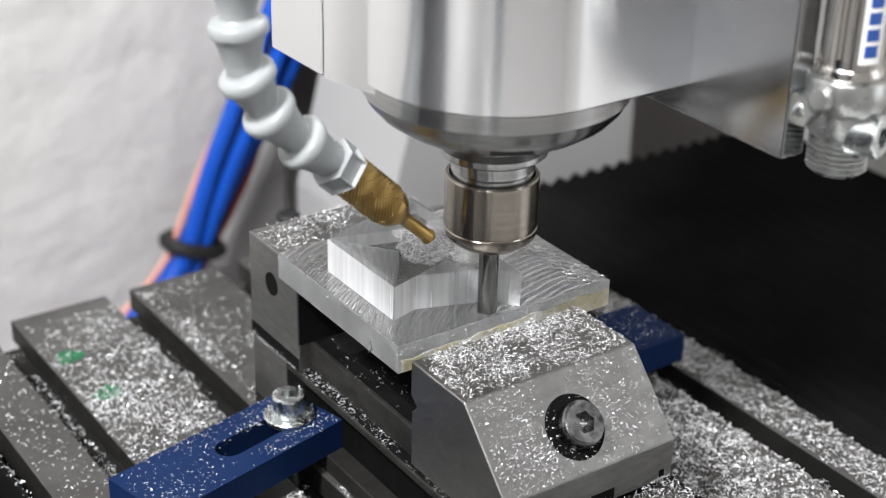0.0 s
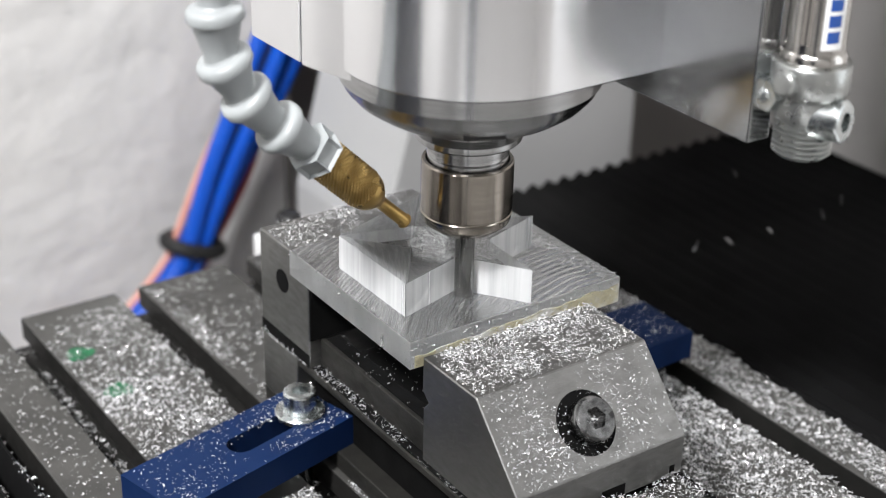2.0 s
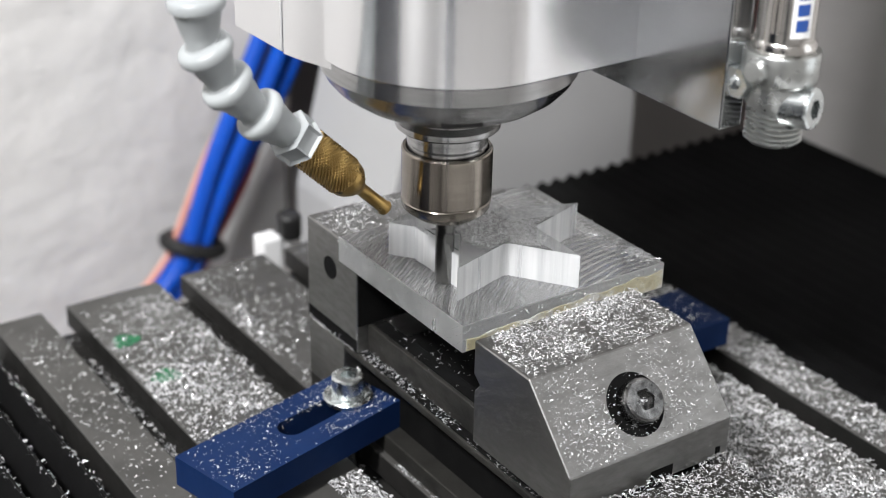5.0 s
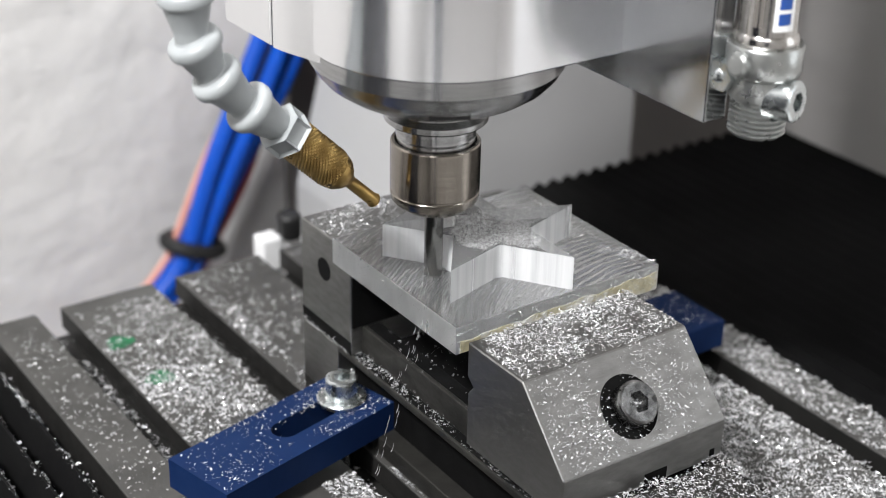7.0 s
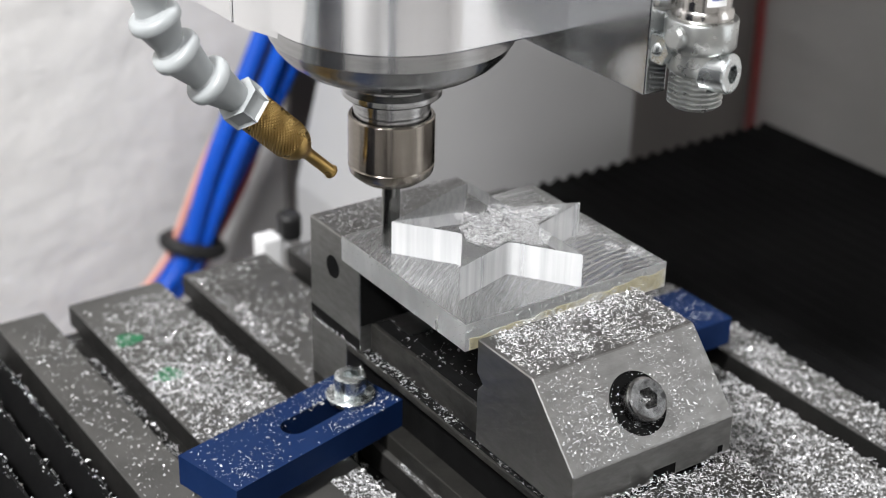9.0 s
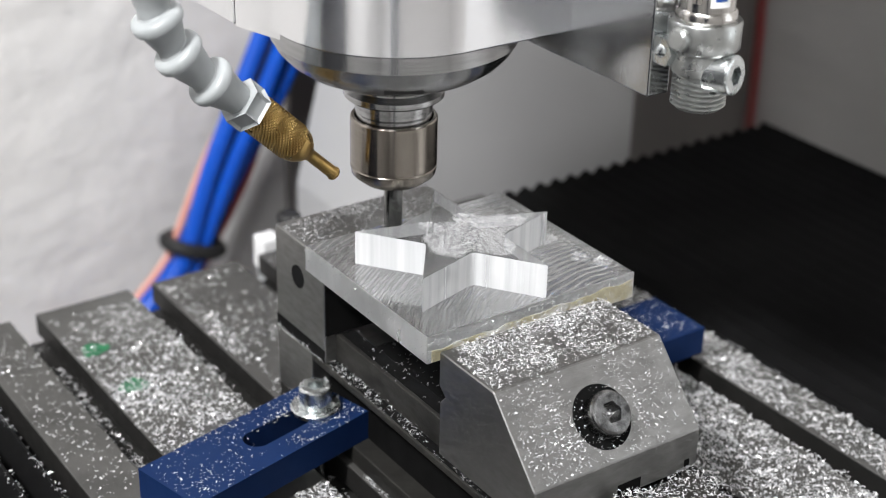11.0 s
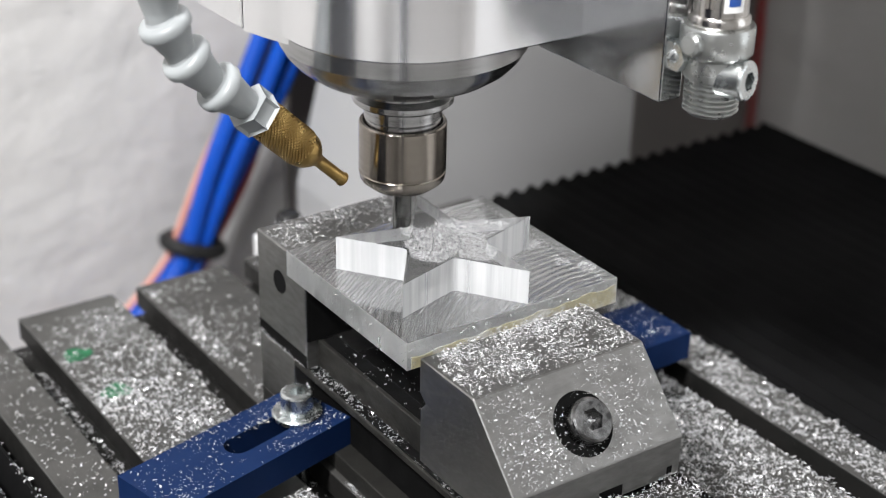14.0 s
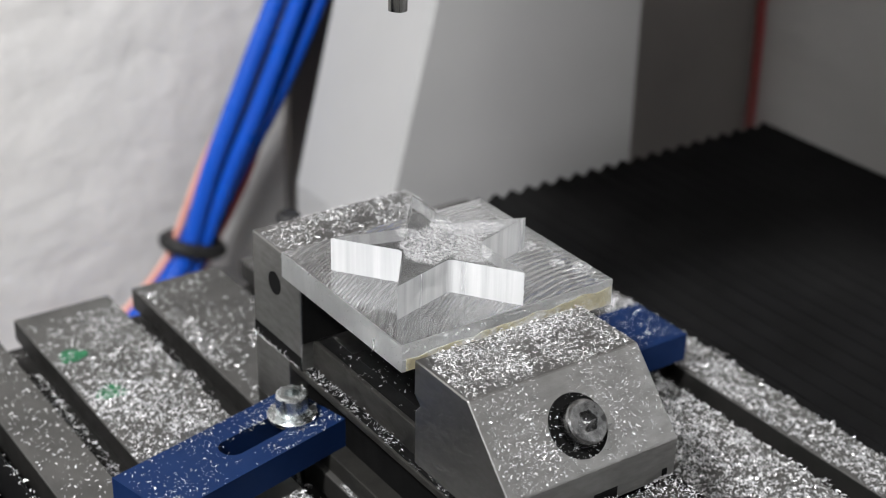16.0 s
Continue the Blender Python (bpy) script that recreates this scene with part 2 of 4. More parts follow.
def box(x0, x1, y0, y1, z0, z1, bevel=0.0, into=None):
    bm = bmesh.new()
    bmesh.ops.create_cube(bm, size=1)
    for v in bm.verts:
        v.co = ((x0 + x1) / 2 + v.co.x * (x1 - x0), (y0 + y1) / 2 + v.co.y * (y1 - y0), (z0 + z1) / 2 + v.co.z * (z1 - z0))
    bevelled(bm, bevel)
    if into is not None:
        me = bpy.data.meshes.new("tmp")
        bm.to_mesh(me)
        bm.free()
        into.from_mesh(me)
        bpy.data.meshes.remove(me)
        return into
    return bm


def prism(pts, lo, hi, axis="z", bevel=0.0):
    """A closed outline pushed from lo to hi along an axis. Outlines: (x, y) for z, (y, z) for x, (x, z) for y."""
    bm = bmesh.new()

    def place(p, h):
        return {"z": (p[0], p[1], h), "x": (h, p[0], p[1]), "y": (p[0], h, p[1])}[axis]

    low = [bm.verts.new(place(p, lo)) for p in pts]
    high = [bm.verts.new(place(p, hi)) for p in pts]
    bm.faces.new(low)
    bm.faces.new(high)
    for i in range(len(pts)):
        j = (i + 1) % len(pts)
        bm.faces.new((low[i], low[j], high[j], high[i]))
    bmesh.ops.recalc_face_normals(bm, faces=bm.faces)
    bevelled(bm, bevel, 1)
    return bm


def lathe(profile, centre, direction=(0, 0, 1), seg=64, into=None):
    """A profile of (radius, height) turned about an axis from centre along direction."""
    bm = bmesh.new() if into is None else into
    turn = Vector(direction).normalized().to_track_quat("Z", "Y").to_matrix()
    rings = []
    for r, h in profile:
        if r <= 1e-6:
            rings.append([bm.verts.new(Vector(centre) + turn @ Vector((0, 0, h)))])
        else:
            rings.append([bm.verts.new(Vector(centre) + turn @ Vector((r * math.cos(2 * math.pi * i / seg), r * math.sin(2 * math.pi * i / seg), h))) for i in range(seg)])
    for a, b in zip(rings, rings[1:]):
        for i in range(seg):
            j = (i + 1) % seg
            if len(a) == 1 and len(b) == 1:
                continue
            if len(a) == 1:
                bm.faces.new((a[0], b[i], b[j]))
            elif len(b) == 1:
                bm.faces.new((a[i], a[j], b[0]))
            else:
                bm.faces.new((a[i], a[j], b[j], b[i]))
    return bm


def tube(points, radius, seg=12, smooth_steps=6, into=None):
    """A round hose through points."""
    pts = [Vector(p) for p in points]
    path = []
    for i in range(len(pts) - 1):
        p0, p1, p2, p3 = pts[max(i - 1, 0)], pts[i], pts[i + 1], pts[min(i + 2, len(pts) - 1)]
        for s in range(smooth_steps):
            t = s / smooth_steps
            path.append(0.5 * ((2 * p1) + (p2 - p0) * t + (2 * p0 - 5 * p1 + 4 * p2 - p3) * t * t + (3 * p1 - p0 - 3 * p2 + p3) * t ** 3))
    path.append(pts[-1])
    bm = bmesh.new() if into is None else into
    rings = []
    for i, p in enumerate(path):
        way = (path[min(i + 1, len(path) - 1)] - path[max(i - 1, 0)]).normalized()
        turn = way.to_track_quat("Z", "Y").to_matrix()
        rings.append([bm.verts.new(p + turn @ Vector((radius * math.cos(2 * math.pi * k / seg), radius * math.sin(2 * math.pi * k / seg), 0))) for k in range(seg)])
    for a, b in zip(rings, rings[1:]):
        for k in range(seg):
            bm.faces.new((a[k], a[(k + 1) % seg], b[(k + 1) % seg], b[k]))
    bm.faces.new(rings[0])
    bm.faces.new(rings[-1])
    return bm


# ---- the room and the machine's frame ----
def room():
    alone("wall_north", box(-1800, 550, 400, 440, -900, 1900), PLASTER, "rough white plastered wall behind the machine", "wall", kind="structure")
    # unseen opening, added to go with the side fill light
    bm = box(550, 590, -1800, -950, -900, 1900)
    for y0, y1, z0, z1 in ((-400, 440, -900, 1900), (-950, -400, -900, 0), (-950, -400, 600, 1900)):
        box(550, 590, y0, y1, z0, z1, 0, bm)
    alone("wall_east", bm, GREY_PLASTER, "rough grey plastered side wall with an added opening out of view", "wall", kind="structure")
    frame_bm = box(560, 585, -950, -920, 0, 600, 1)
    for y0, y1, z0, z1 in ((-430, -400, 0, 600), (-920, -430, 0, 30), (-920, -430, 570, 600)):
        box(560, 585, y0, y1, z0, z1, 1, frame_bm)
    alone("added_opening_frame", frame_bm, WHITE_PAINT, "white painted frame round the added opening", "window", kind="structure")
    alone("wall_south", box(-1800, 550, -1840, -1800, -900, 1900), PLASTER, "plain plastered wall", "wall", kind="structure")
    alone("wall_west", box(-1840, -1800, -1800, 440, -900, 1900), PLASTER, "plain plastered wall", "wall", kind="structure")
    # unseen dark panel, added so the housing mirrors a dark blue band
    leaf = thing("added_dark_panel", (-1800, 0, -900), "dark blue panel added out of view for the housing's dark reflection", "door", kind="structure")
    part("dark_panel_leaf", box(-1799, -1765, -430, 400, -899, 1150, 4), BLUE_BLACK, leaf)
    part("dark_panel_knob", lathe([(0, 0), (9, 0), (9, 40), (22, 44), (24, 60), (16, 70), (0, 72)], (-1765, 330, 130), (1, 0, 0), 24), ZINC, leaf, "round metal knob", True)
    alone("floor", box(-1840, 590, -1840, 440, -940, -900), FLOOR, "grey concrete floor", "floor", kind="structure")
    alone("ceiling", box(-1840, 590, -1840, 440, 1900, 1940), PLASTER, "white ceiling", "ceiling", kind="structure")


def machine_frame():
    # dark sheet in place of the column's shadow on the wall
    alone("wall_shade_sheet", box(160, 546, 392, 399.6, -400, 900, 1), GREY_SHADE, "plain grey-brown sheet on the wall in place of the column's shadow", "panel", kind="structure")
    stand = thing("machine_stand", (100, 0, -900), "white painted steel stand under the milling machine", "machine stand")
    part("base_body", box(-360, 400, -420, 184, -900, -60, 6), WHITE_PAINT, stand)
    # tray out of view, coloured white to throw brightness up at the housing
    part("chip_tray", box(-356, 396, -416, 182, -60, -52, 2), WHITE_PLASTIC, stand, "unseen chip tray, white to reflect into the housing")
    post = thing("machine_column", (215, 290, -900), "white painted tapered column of the milling machine", "column")
    # the near face is upright, the side face leans inward above a short upright foot
    outline = [(128.8, -900), (128.8, -52), (233.5, 371), (233.5, 560), (296, 560), (296, -900)]
    body = prism(outline, 240, 330, "y", 1.5)
    part("column_body", body, WHITE_PAINT, post)
    part("column_flange", box(297.5, 303, 318, 330, -900, 560, 1), BLACK_RUBBER, post, "dark edge seal")
    part("overhead_beam", box(-70, 340, 112, 330, 561, 630, 3), WHITE_PAINT, post, "white painted overhead beam")
    ram = thing("head_carriage", (-4, 82, 230), "dark steel carriage that carries the spindle head", "carriage")
    part("carriage_plate", box(-44, 31, 70.4, 94, 235, 560.5, 2), DARK_STEEL, ram)
    return ram


# ---- table, bellows ----
SLOTS = [-93.6, -43.3, 6.5, 56.5, 106.3]


def mill_table():
    t = thing("mill_table", (6, -30, -30), "grey cast-iron machine table with T-slots, strewn with swarf", "machine table")
    edges = [-119.0] + [e for s in SLOTS for e in (s - 5.2, s + 5.2)] + [131.0]
    y0, y1 = -235.0, 170.0
    for i in range(6):
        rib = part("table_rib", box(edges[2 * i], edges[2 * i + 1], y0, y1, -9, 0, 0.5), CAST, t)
        # slot walls and undersides get a darker iron that holds the slots' shade
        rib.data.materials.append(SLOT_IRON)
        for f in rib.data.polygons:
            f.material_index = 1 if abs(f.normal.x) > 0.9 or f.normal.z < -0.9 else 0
    bm = bmesh.new()
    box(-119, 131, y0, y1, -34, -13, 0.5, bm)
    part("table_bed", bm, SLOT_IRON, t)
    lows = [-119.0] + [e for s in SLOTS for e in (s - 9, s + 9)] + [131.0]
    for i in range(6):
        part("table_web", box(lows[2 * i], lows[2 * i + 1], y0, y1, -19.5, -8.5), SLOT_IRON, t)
    rng = random.Random(3)
    for cx, cy in ((-79.5, 131.5), (-77.8, 99.5)):
        pts = []
        for k in range(16):
            a = 2 * math.pi * k / 16
            r = 1 + 0.14 * math.sin(3 * a + cx) + rng.uniform(-0.06, 0.06)
            pts.append((cx + 5.6 * r * math.cos(a), cy + 4.8 * r * math.sin(a)))
        part("paint_mark", prism(pts, 0.02, 0.12), GREEN_PAINT, t, "smudged green paint mark")
    return t


FOLDS = {}


def bellows():
    """Each fold is a rigid roof-shaped strip; the table pushes them together."""
    n = 21
    for side, count, lo_x, hi_x, y0, y1, top in (("right", n, 131, 341, -150, 181, -8), ("left", 14, -259, -119, -240, 166, -4)):
        cover = thing("bellows_cover", ((lo_x + hi_x) / 2, -30, -52), "black folded cloth way cover" + (" with swarf on its ridges" if side == "left" else ""), "way cover")
        pitch = (hi_x - lo_x) / count
        for k in range(count):
            x = lo_x + pitch * (k + 0.5)
            w, d = pitch * 0.62, (4.5 if side == "right" else 16)
            prof = [(x - w, top - d), (x - 0.5, top), (x + 0.5, top), (x + w, top - d), (x + w - 1.0, top - d - 0.6), (x, top - 1.6), (x - w + 1.0, top - d - 0.6)]
            fold = part("fold", prism(prof, y0, y1, "y"), BELLOWS, cover)
            share = 1 - (k + 0.5) / count if side == "right" else (k + 0.5) / count
            FOLDS[fold] = share


# ---- vise ----
VX0, VX1 = -36.0, 27.0


def socket_screw(name, centre, way, r, height, mat, parent, hexa):
    """A socket head: knurl-less cap with a hexagon recess."""
    turn = Vector(way).normalized().to_track_quat("Z", "Y").to_matrix()
    bm = bmesh.new()
    lathe([(r * 0.97, 0), (r, 0.4), (r, height - r * 0.14), (r * 0.96, height - r * 0.05), (r * 0.86, height), (hexa * 1.12, height)], centre, way, 48, bm)
    ring = []
    for h in (height, height * 0.45):
        ring.append([bm.verts.new(Vector(centre) + turn @ Vector((hexa * math.cos(math.pi / 3 * i), hexa * math.sin(math.pi / 3 * i), h))) for i in range(6)])
    for i in range(6):
        bm.faces.new((ring[0][i], ring[0][(i + 1) % 6], ring[1][(i + 1) % 6], ring[1][i]))
    bm.faces.new(ring[1])
    outer = [bm.verts.new(Vector(centre) + turn @ Vector((hexa * 1.13 * math.cos(2 * math.pi * i / 48), hexa * 1.13 * math.sin(2 * math.pi * i / 48), height))) for i in range(48)]
    for s in range(6):
        for i in range(8):
            bm.faces.new((outer[(s * 8 + i) % 48], outer[(s * 8 + i + 1) % 48], ring[0][s] if i < 4 else ring[0][(s + 1) % 6]))
        bm.faces.new((outer[(s * 8 + 4) % 48], ring[0][s], ring[0][(s + 1) % 6]))
    return part(name, bm, mat, parent, smooth=False)


def vise():
    v = thing("machine_vise", (-4.5, -20, 0), "ground steel precision vise clamped on the table, dusted with swarf", "vise")
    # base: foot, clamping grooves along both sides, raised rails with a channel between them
    part("base_foot", box(VX0, VX1, -118, 64, 0.2, 7, 0.4), DULL_STEEL, v)
    # core, inner rails and channel floor carry their shade in the colour
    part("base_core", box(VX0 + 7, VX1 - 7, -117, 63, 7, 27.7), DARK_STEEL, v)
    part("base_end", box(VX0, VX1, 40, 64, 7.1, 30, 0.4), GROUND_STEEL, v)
    part("base_ledge", box(VX0, VX1, -118, 39.8, 27.6, 30.2, 0.4), DULL_STEEL, v)
    part("ledge_shelf", box(VX0 + 0.9, VX0 + 4.6, -117, 31.2, 29.5, 30.5), DARK_STEEL, v, "near-black strip along the ledge")
    # thin dark overlay: the shade of a recessed step put on flush steel
    part("step_shade", box(VX0 - 0.08, VX0 + 1, 31.4, 64.2, 30.2, 35.4), DARK_STEEL, v, "dark overlay in place of a recessed step's shade")
    for x0, x1, mat in ((VX0 + 4.5, VX0 + 6.2, DULL_STEEL), (VX0 + 6.3, VX0 + 12, DARK_STEEL), (VX1 - 12, VX1 - 4.5, DARK_STEEL)):
        part("rail", box(x0, x1, -84, 31.2, 30, 40.6 if mat is DULL_STEEL else 40.2, 0.3), mat, v)
    # no insert on this jaw: a black sheet gives the shade below the workpiece
    part("jaw_shade_sheet", box(VX0 + 0.3, VX1 - 0.3, 30.6, 31.28, 41, 64.8), DARK_STEEL, v, "black sheet for the shade on the jaw face")
    part("channel_floor", box(VX0 + 12, VX1 - 12, -84, 31.2, 30, 31), DARK_STEEL, v, "channel floor coloured near black for its shade")
    # fixed jaw, with a step that holds the workpiece and a cross hole
    part("fixed_jaw", prism([(64.3, 30.1), (64.3, 70), (36.6, 70), (36.6, 65.1), (31.3, 65.1), (31.3, 30.1)], VX0, VX1, "x", 0.35), GROUND_STEEL, v)
    # black disc on the jaw: the cross hole's shade put into the colour
    part("cross_hole", lathe([(0, -0.4), (4.2, -0.4), (4.2, 0.12), (3.9, 0.16), (3.8, 0.06), (0, 0.05)], (VX0, 48.8, 56.2), (-1, 0, 0), 40), BELLOWS, v, "black disc for the cross hole's shade", True)
    # sliding jaw with a sloped face
    prof = [(-37.0, 69), (-37.0, 57.5), (-40.2, 54.6), (-37.6, 51.5), (-37.6, 33), (-85.3, 33), (-85.3, 46.5), (-64.2, 69)]
    part("sliding_jaw", prism(prof, VX0, VX1, "x", 0.35), GROUND_STEEL, v)
    # black disc with a counterbore's shade on the sloped face, and its clamping screw
    n = Vector((0, -22.5, 21.1)).normalized()
    c = Vector((-4.6, -76.0, 56.45))
    part("counterbore", lathe([(0, 0.08), (9.6, 0.08), (9.75, 0.2), (10.0, 0.06), (10.0, -1), (0, -1)], c, n, 56), DARK_STEEL, v, "black disc for the counterbore's shade", True)
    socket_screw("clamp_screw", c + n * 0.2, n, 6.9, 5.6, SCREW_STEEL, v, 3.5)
    # flat dark blocks for two notches, shade put into their colour
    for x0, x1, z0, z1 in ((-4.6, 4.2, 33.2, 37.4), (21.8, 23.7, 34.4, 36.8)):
        part("spindle_notch", box(x0, x1, -85.5, -84.9, z0, z1), DARK_STEEL, v, "dark block for a notch's shade")
    return v


# ---- clamps ----
def strap_clamp(name, corners, z0, z1, slot, bolt, label):
    c = thing(name, (sum(p[0] for p in corners) / 4, sum(p[1] for p in corners) / 4, z0), label, "clamp", "clamps on the table")
    # outline with a long slot through it: two bars and two ends
    a, b, cc, d = [Vector(p) for p in corners]
    u = (b - a).normalized()
    w = Vector((-u.y, u.x))
    width = (d - a).dot(w)
    length = (b - a).length
    s0, s1, half = slot
    mid = width / 2
    sgn = 1 if width > 0 else -1

    def at(l, q):
        p = a + u * l + w * q
        return (p.x, p.y)

    n = 10
    lower = [at(s0 + half * (1 - math.cos(math.pi * k / 2 / n)), mid - sgn * half * math.sin(math.pi * k / 2 / n)) for k in range(n + 1)]
    lower += [at(s1 - half * (1 - math.cos(math.pi * k / 2 / n)), mid - sgn * half * math.sin(math.pi * k / 2 / n)) for k in range(n, -1, -1)]
    upper = [at(s0 + half * (1 - math.cos(math.pi * k / 2 / n)), mid + sgn * half * math.sin(math.pi * k / 2 / n)) for k in range(n + 1)]
    upper += [at(s1 - half * (1 - math.cos(math.pi * k / 2 / n)), mid + sgn * half * math.sin(math.pi * k / 2 / n)) for k in range(n, -1, -1)]
    bm = bmesh.new()
    for outline in ([at(0, 0), at(length, 0), at(length, mid)] + lower[::-1] + [at(0, mid)], [at(0, mid)] + upper + [at(length, mid), at(length, width), at(0, width)]):
        low = [bm.verts.new((*p, z0)) for p in outline]
        high = [bm.verts.new((*p, z1)) for p in outline]
        bm.faces.new(low)
        bm.faces.new(high)
        for i in range(len(outline)):
            j = (i + 1) % len(outline)
            bm.faces.new((low[i], low[j], high[j], high[i]))
    bmesh.ops.remove_doubles(bm, verts=bm.verts, dist=0.001)
    inner = [f for f in bm.faces if abs(f.normal.z) < 0.1 and all(len(e.link_faces) > 2 for e in f.edges if abs(e.verts[0].co.z - e.verts[1].co.z) > 1)]
    bmesh.ops.delete(bm, geom=inner, context="FACES_ONLY")
    part("clamp_bar", bm, BLUE_PAINT, c, "blue painted slotted bar")
    bx, by = bolt
    heel = [a + (d - a) * 0.2 + u * 8, a + (d - a) * 0.8 + u * 8, a + (d - a) * 0.8 + u * 18, a + (d - a) * 0.2 + u * 18]
    if a.x > 0:
        heel = [p + u * (length - 26) for p in heel]
    part("heel_block", prism([tuple(p) for p in heel], 0.05, z0 - 0.02), BLACK_STEEL, c, "dark steel heel block")
    part("washer", lathe([(4.3, 0), (8.4, 0), (8.6, 0.3), (8.6, 1.4), (8.2, 1.9), (4.3, 1.9)], (bx, by, z1 + 0.02), (0, 0, 1), 48), ZINC, c, "zinc-plated washer", True)
    socket_screw("clamp_bolt", (bx, by, z1 + 1.9), (0, 0, 1), 5.6, 7.4, ZINC, c, 3.0)
    part("bolt_shank", lathe([(0, -14), (3.8, -14), (3.8, z1 + 2), (0, z1 + 2)], (bx, by, 0), (0, 0, 1), 24), ZINC, c, smooth=True)
    return c


# ---- workpiece ----
STAR_C, STAR_R, STAR_IN = (-5.0, -3.0), 33.9, 13.4
STAR_A = [145.5, 215.0, 287.0, 358.0, 70.5]
ZP, ZS = 74.6, 86.0


def tip_of(i):
    a = radians(STAR_A[i % 5])
    return Vector((STAR_C[0] + STAR_R * math.cos(a), STAR_C[1] + STAR_R * math.sin(a)))


def inner_of(i):
    lo, hi = STAR_A[i % 5], STAR_A[(i + 1) % 5]
    if hi < lo:
        hi += 360
    a = radians((lo + hi) / 2)
    return Vector((STAR_C[0] + STAR_IN * math.cos(a), STAR_C[1] + STAR_IN * math.sin(a)))


def rounded_corner(p, q, s, r, n=6):
    """The inner corner q between p and s, rounded by a cutter of radius r."""
    u, w = (p - q).normalized(), (s - q).normalized()
    half = math.acos(max(-1, min(1, u.dot(w)))) / 2
    reach = r / math.tan(half)
    mid = q + (u + w).normalized() * (r / math.sin(half))
    a, b = q + u * reach, q + w * reach
    a0, b0 = math.atan2((a - mid).y, (a - mid).x), math.atan2((b - mid).y, (b - mid).x)
    while b0 - a0 > math.pi:
        b0 -= 2 * math.pi
    while b0 - a0 < -math.pi:
        b0 += 2 * math.pi
    return [mid + Vector((math.cos(a0 + (b0 - a0) * k / n), math.sin(a0 + (b0 - a0) * k / n))) * r for k in range(n + 1)]


def milled_sides(ob):
    ob.data.materials.append(MILLED)
    for f in ob.data.polygons:
        f.material_index = 1 if abs(f.normal.z) < 0.5 else 0


def workpiece():
    """One body of clear acrylic: the plate's top is open under the star, whose walls rise from that rim."""
    w = thing("acrylic_workpiece", (0, 0, 65), "clear acrylic block milled into a raised five-pointed star", "workpiece")
    out = []
    for i in range(5):
        out.append(tip_of(i))
        out += rounded_corner(tip_of(i), inner_of(i), tip_of(i + 1), 2.6)
    bm = bmesh.new()
    rings = []
    for inset, z in ((0.3, 65.2), (0, 65.5), (0, ZP - 0.3), (0.3, ZP)):
        rings.append([bm.verts.new(p + (z,)) for p in ((-40.1 + inset, -36.2 + inset), (40.2 - inset, -36.2 + inset), (40.2 - inset, 36 - inset), (-40.1 + inset, 36 - inset))])
    bm.faces.new(rings[0])
    for a, b in zip(rings, rings[1:]):
        for i in range(4):
            bm.faces.new((a[i], a[(i + 1) % 4], b[(i + 1) % 4], b[i]))
    rim = [bm.verts.new((p.x, p.y, ZP)) for p in out]
    edges = [bm.edges.new((rim[i], rim[(i + 1) % len(rim)])) for i in range(len(rim))]
    edges += [e for e in bm.edges if all(v in rings[-1] for v in e.verts)]
    bmesh.ops.triangle_fill(bm, use_beauty=True, edges=edges)
    base = part("base_plate", bm, FACED, w)
    base.data.materials.append(SAWN)
    base.data.materials.append(ACRYLIC)
    for f in base.data.polygons:
        f.material_index = 0 if f.normal.z > 0.9 else 2 if f.normal.z < -0.9 else 1
    bm = bmesh.new()
    low = [bm.verts.new((p.x, p.y, ZP)) for p in out]
    high = [bm.verts.new((p.x, p.y, ZS)) for p in out]
    bm.faces.new(high)
    for i in range(len(out)):
        j = (i + 1) % len(out)
        bm.faces.new((low[i], low[j], high[j], high[i]))
    star = part("star", bm, ACRYLIC, w)
    milled_sides(star)
    pts = [(39.8, 65.6), (-38.5, 65.6)]
    for k in range(41):
        x = -38.5 + 78.3 * k / 40
        pts.append((x, 69.6 + 2.4 * k / 40 + 1.5 * noise.noise(Vector((x * 0.16, 2.0, 0)))))
    part("glue_edge", prism(pts, -36.5, -36.22, "y"), YELLOW_TAPE, w, "yellowish glue residue along one edge")
    return w


# waste between the arms: (arm, cuts, times at which the cutter throws each slice off)
WASTE = [(1, 5, [None, None, 0.3, 1.1, 1.9]), (0, 6, [3.4, 4.2, 5.0, 5.7, 6.3, 7.2]), (4, 5, [9.3, 9.9, 10.6, 11.2, 12.2])]
OFFCUTS = []


def waste():
    for arm, cuts, times in WASTE:
        p, q, s = tip_of(arm), inner_of(arm), tip_of(arm + 1)
        for k in range(cuts):
            if times[k] is None:
                continue
            f0, f1 = k / cuts, (k + 1) / cuts
            pts = [p.lerp(q, f0) , s.lerp(q, f0), s.lerp(q, f1), p.lerp(q, f1)] if k < cuts - 1 else [p.lerp(q, f0), s.lerp(q, f0), q]
            mid = sum(pts, Vector((0, 0))) / len(pts)
            pts = [tuple(mid + (v - mid) * 0.985) for v in pts]
            ob = alone("offcut", prism(pts, ZP + 0.01, ZS - 0.01), ACRYLIC, "clear acrylic waste about to be milled off the block", "offcut", (mid.x, mid.y, ZP), group="waste of the block")
            milled_sides(ob)
            OFFCUTS.append((ob, times[k], (mid.x, mid.y, ZP)))


# ---- spindle head ----
AX, AY = -6.4, 15.8


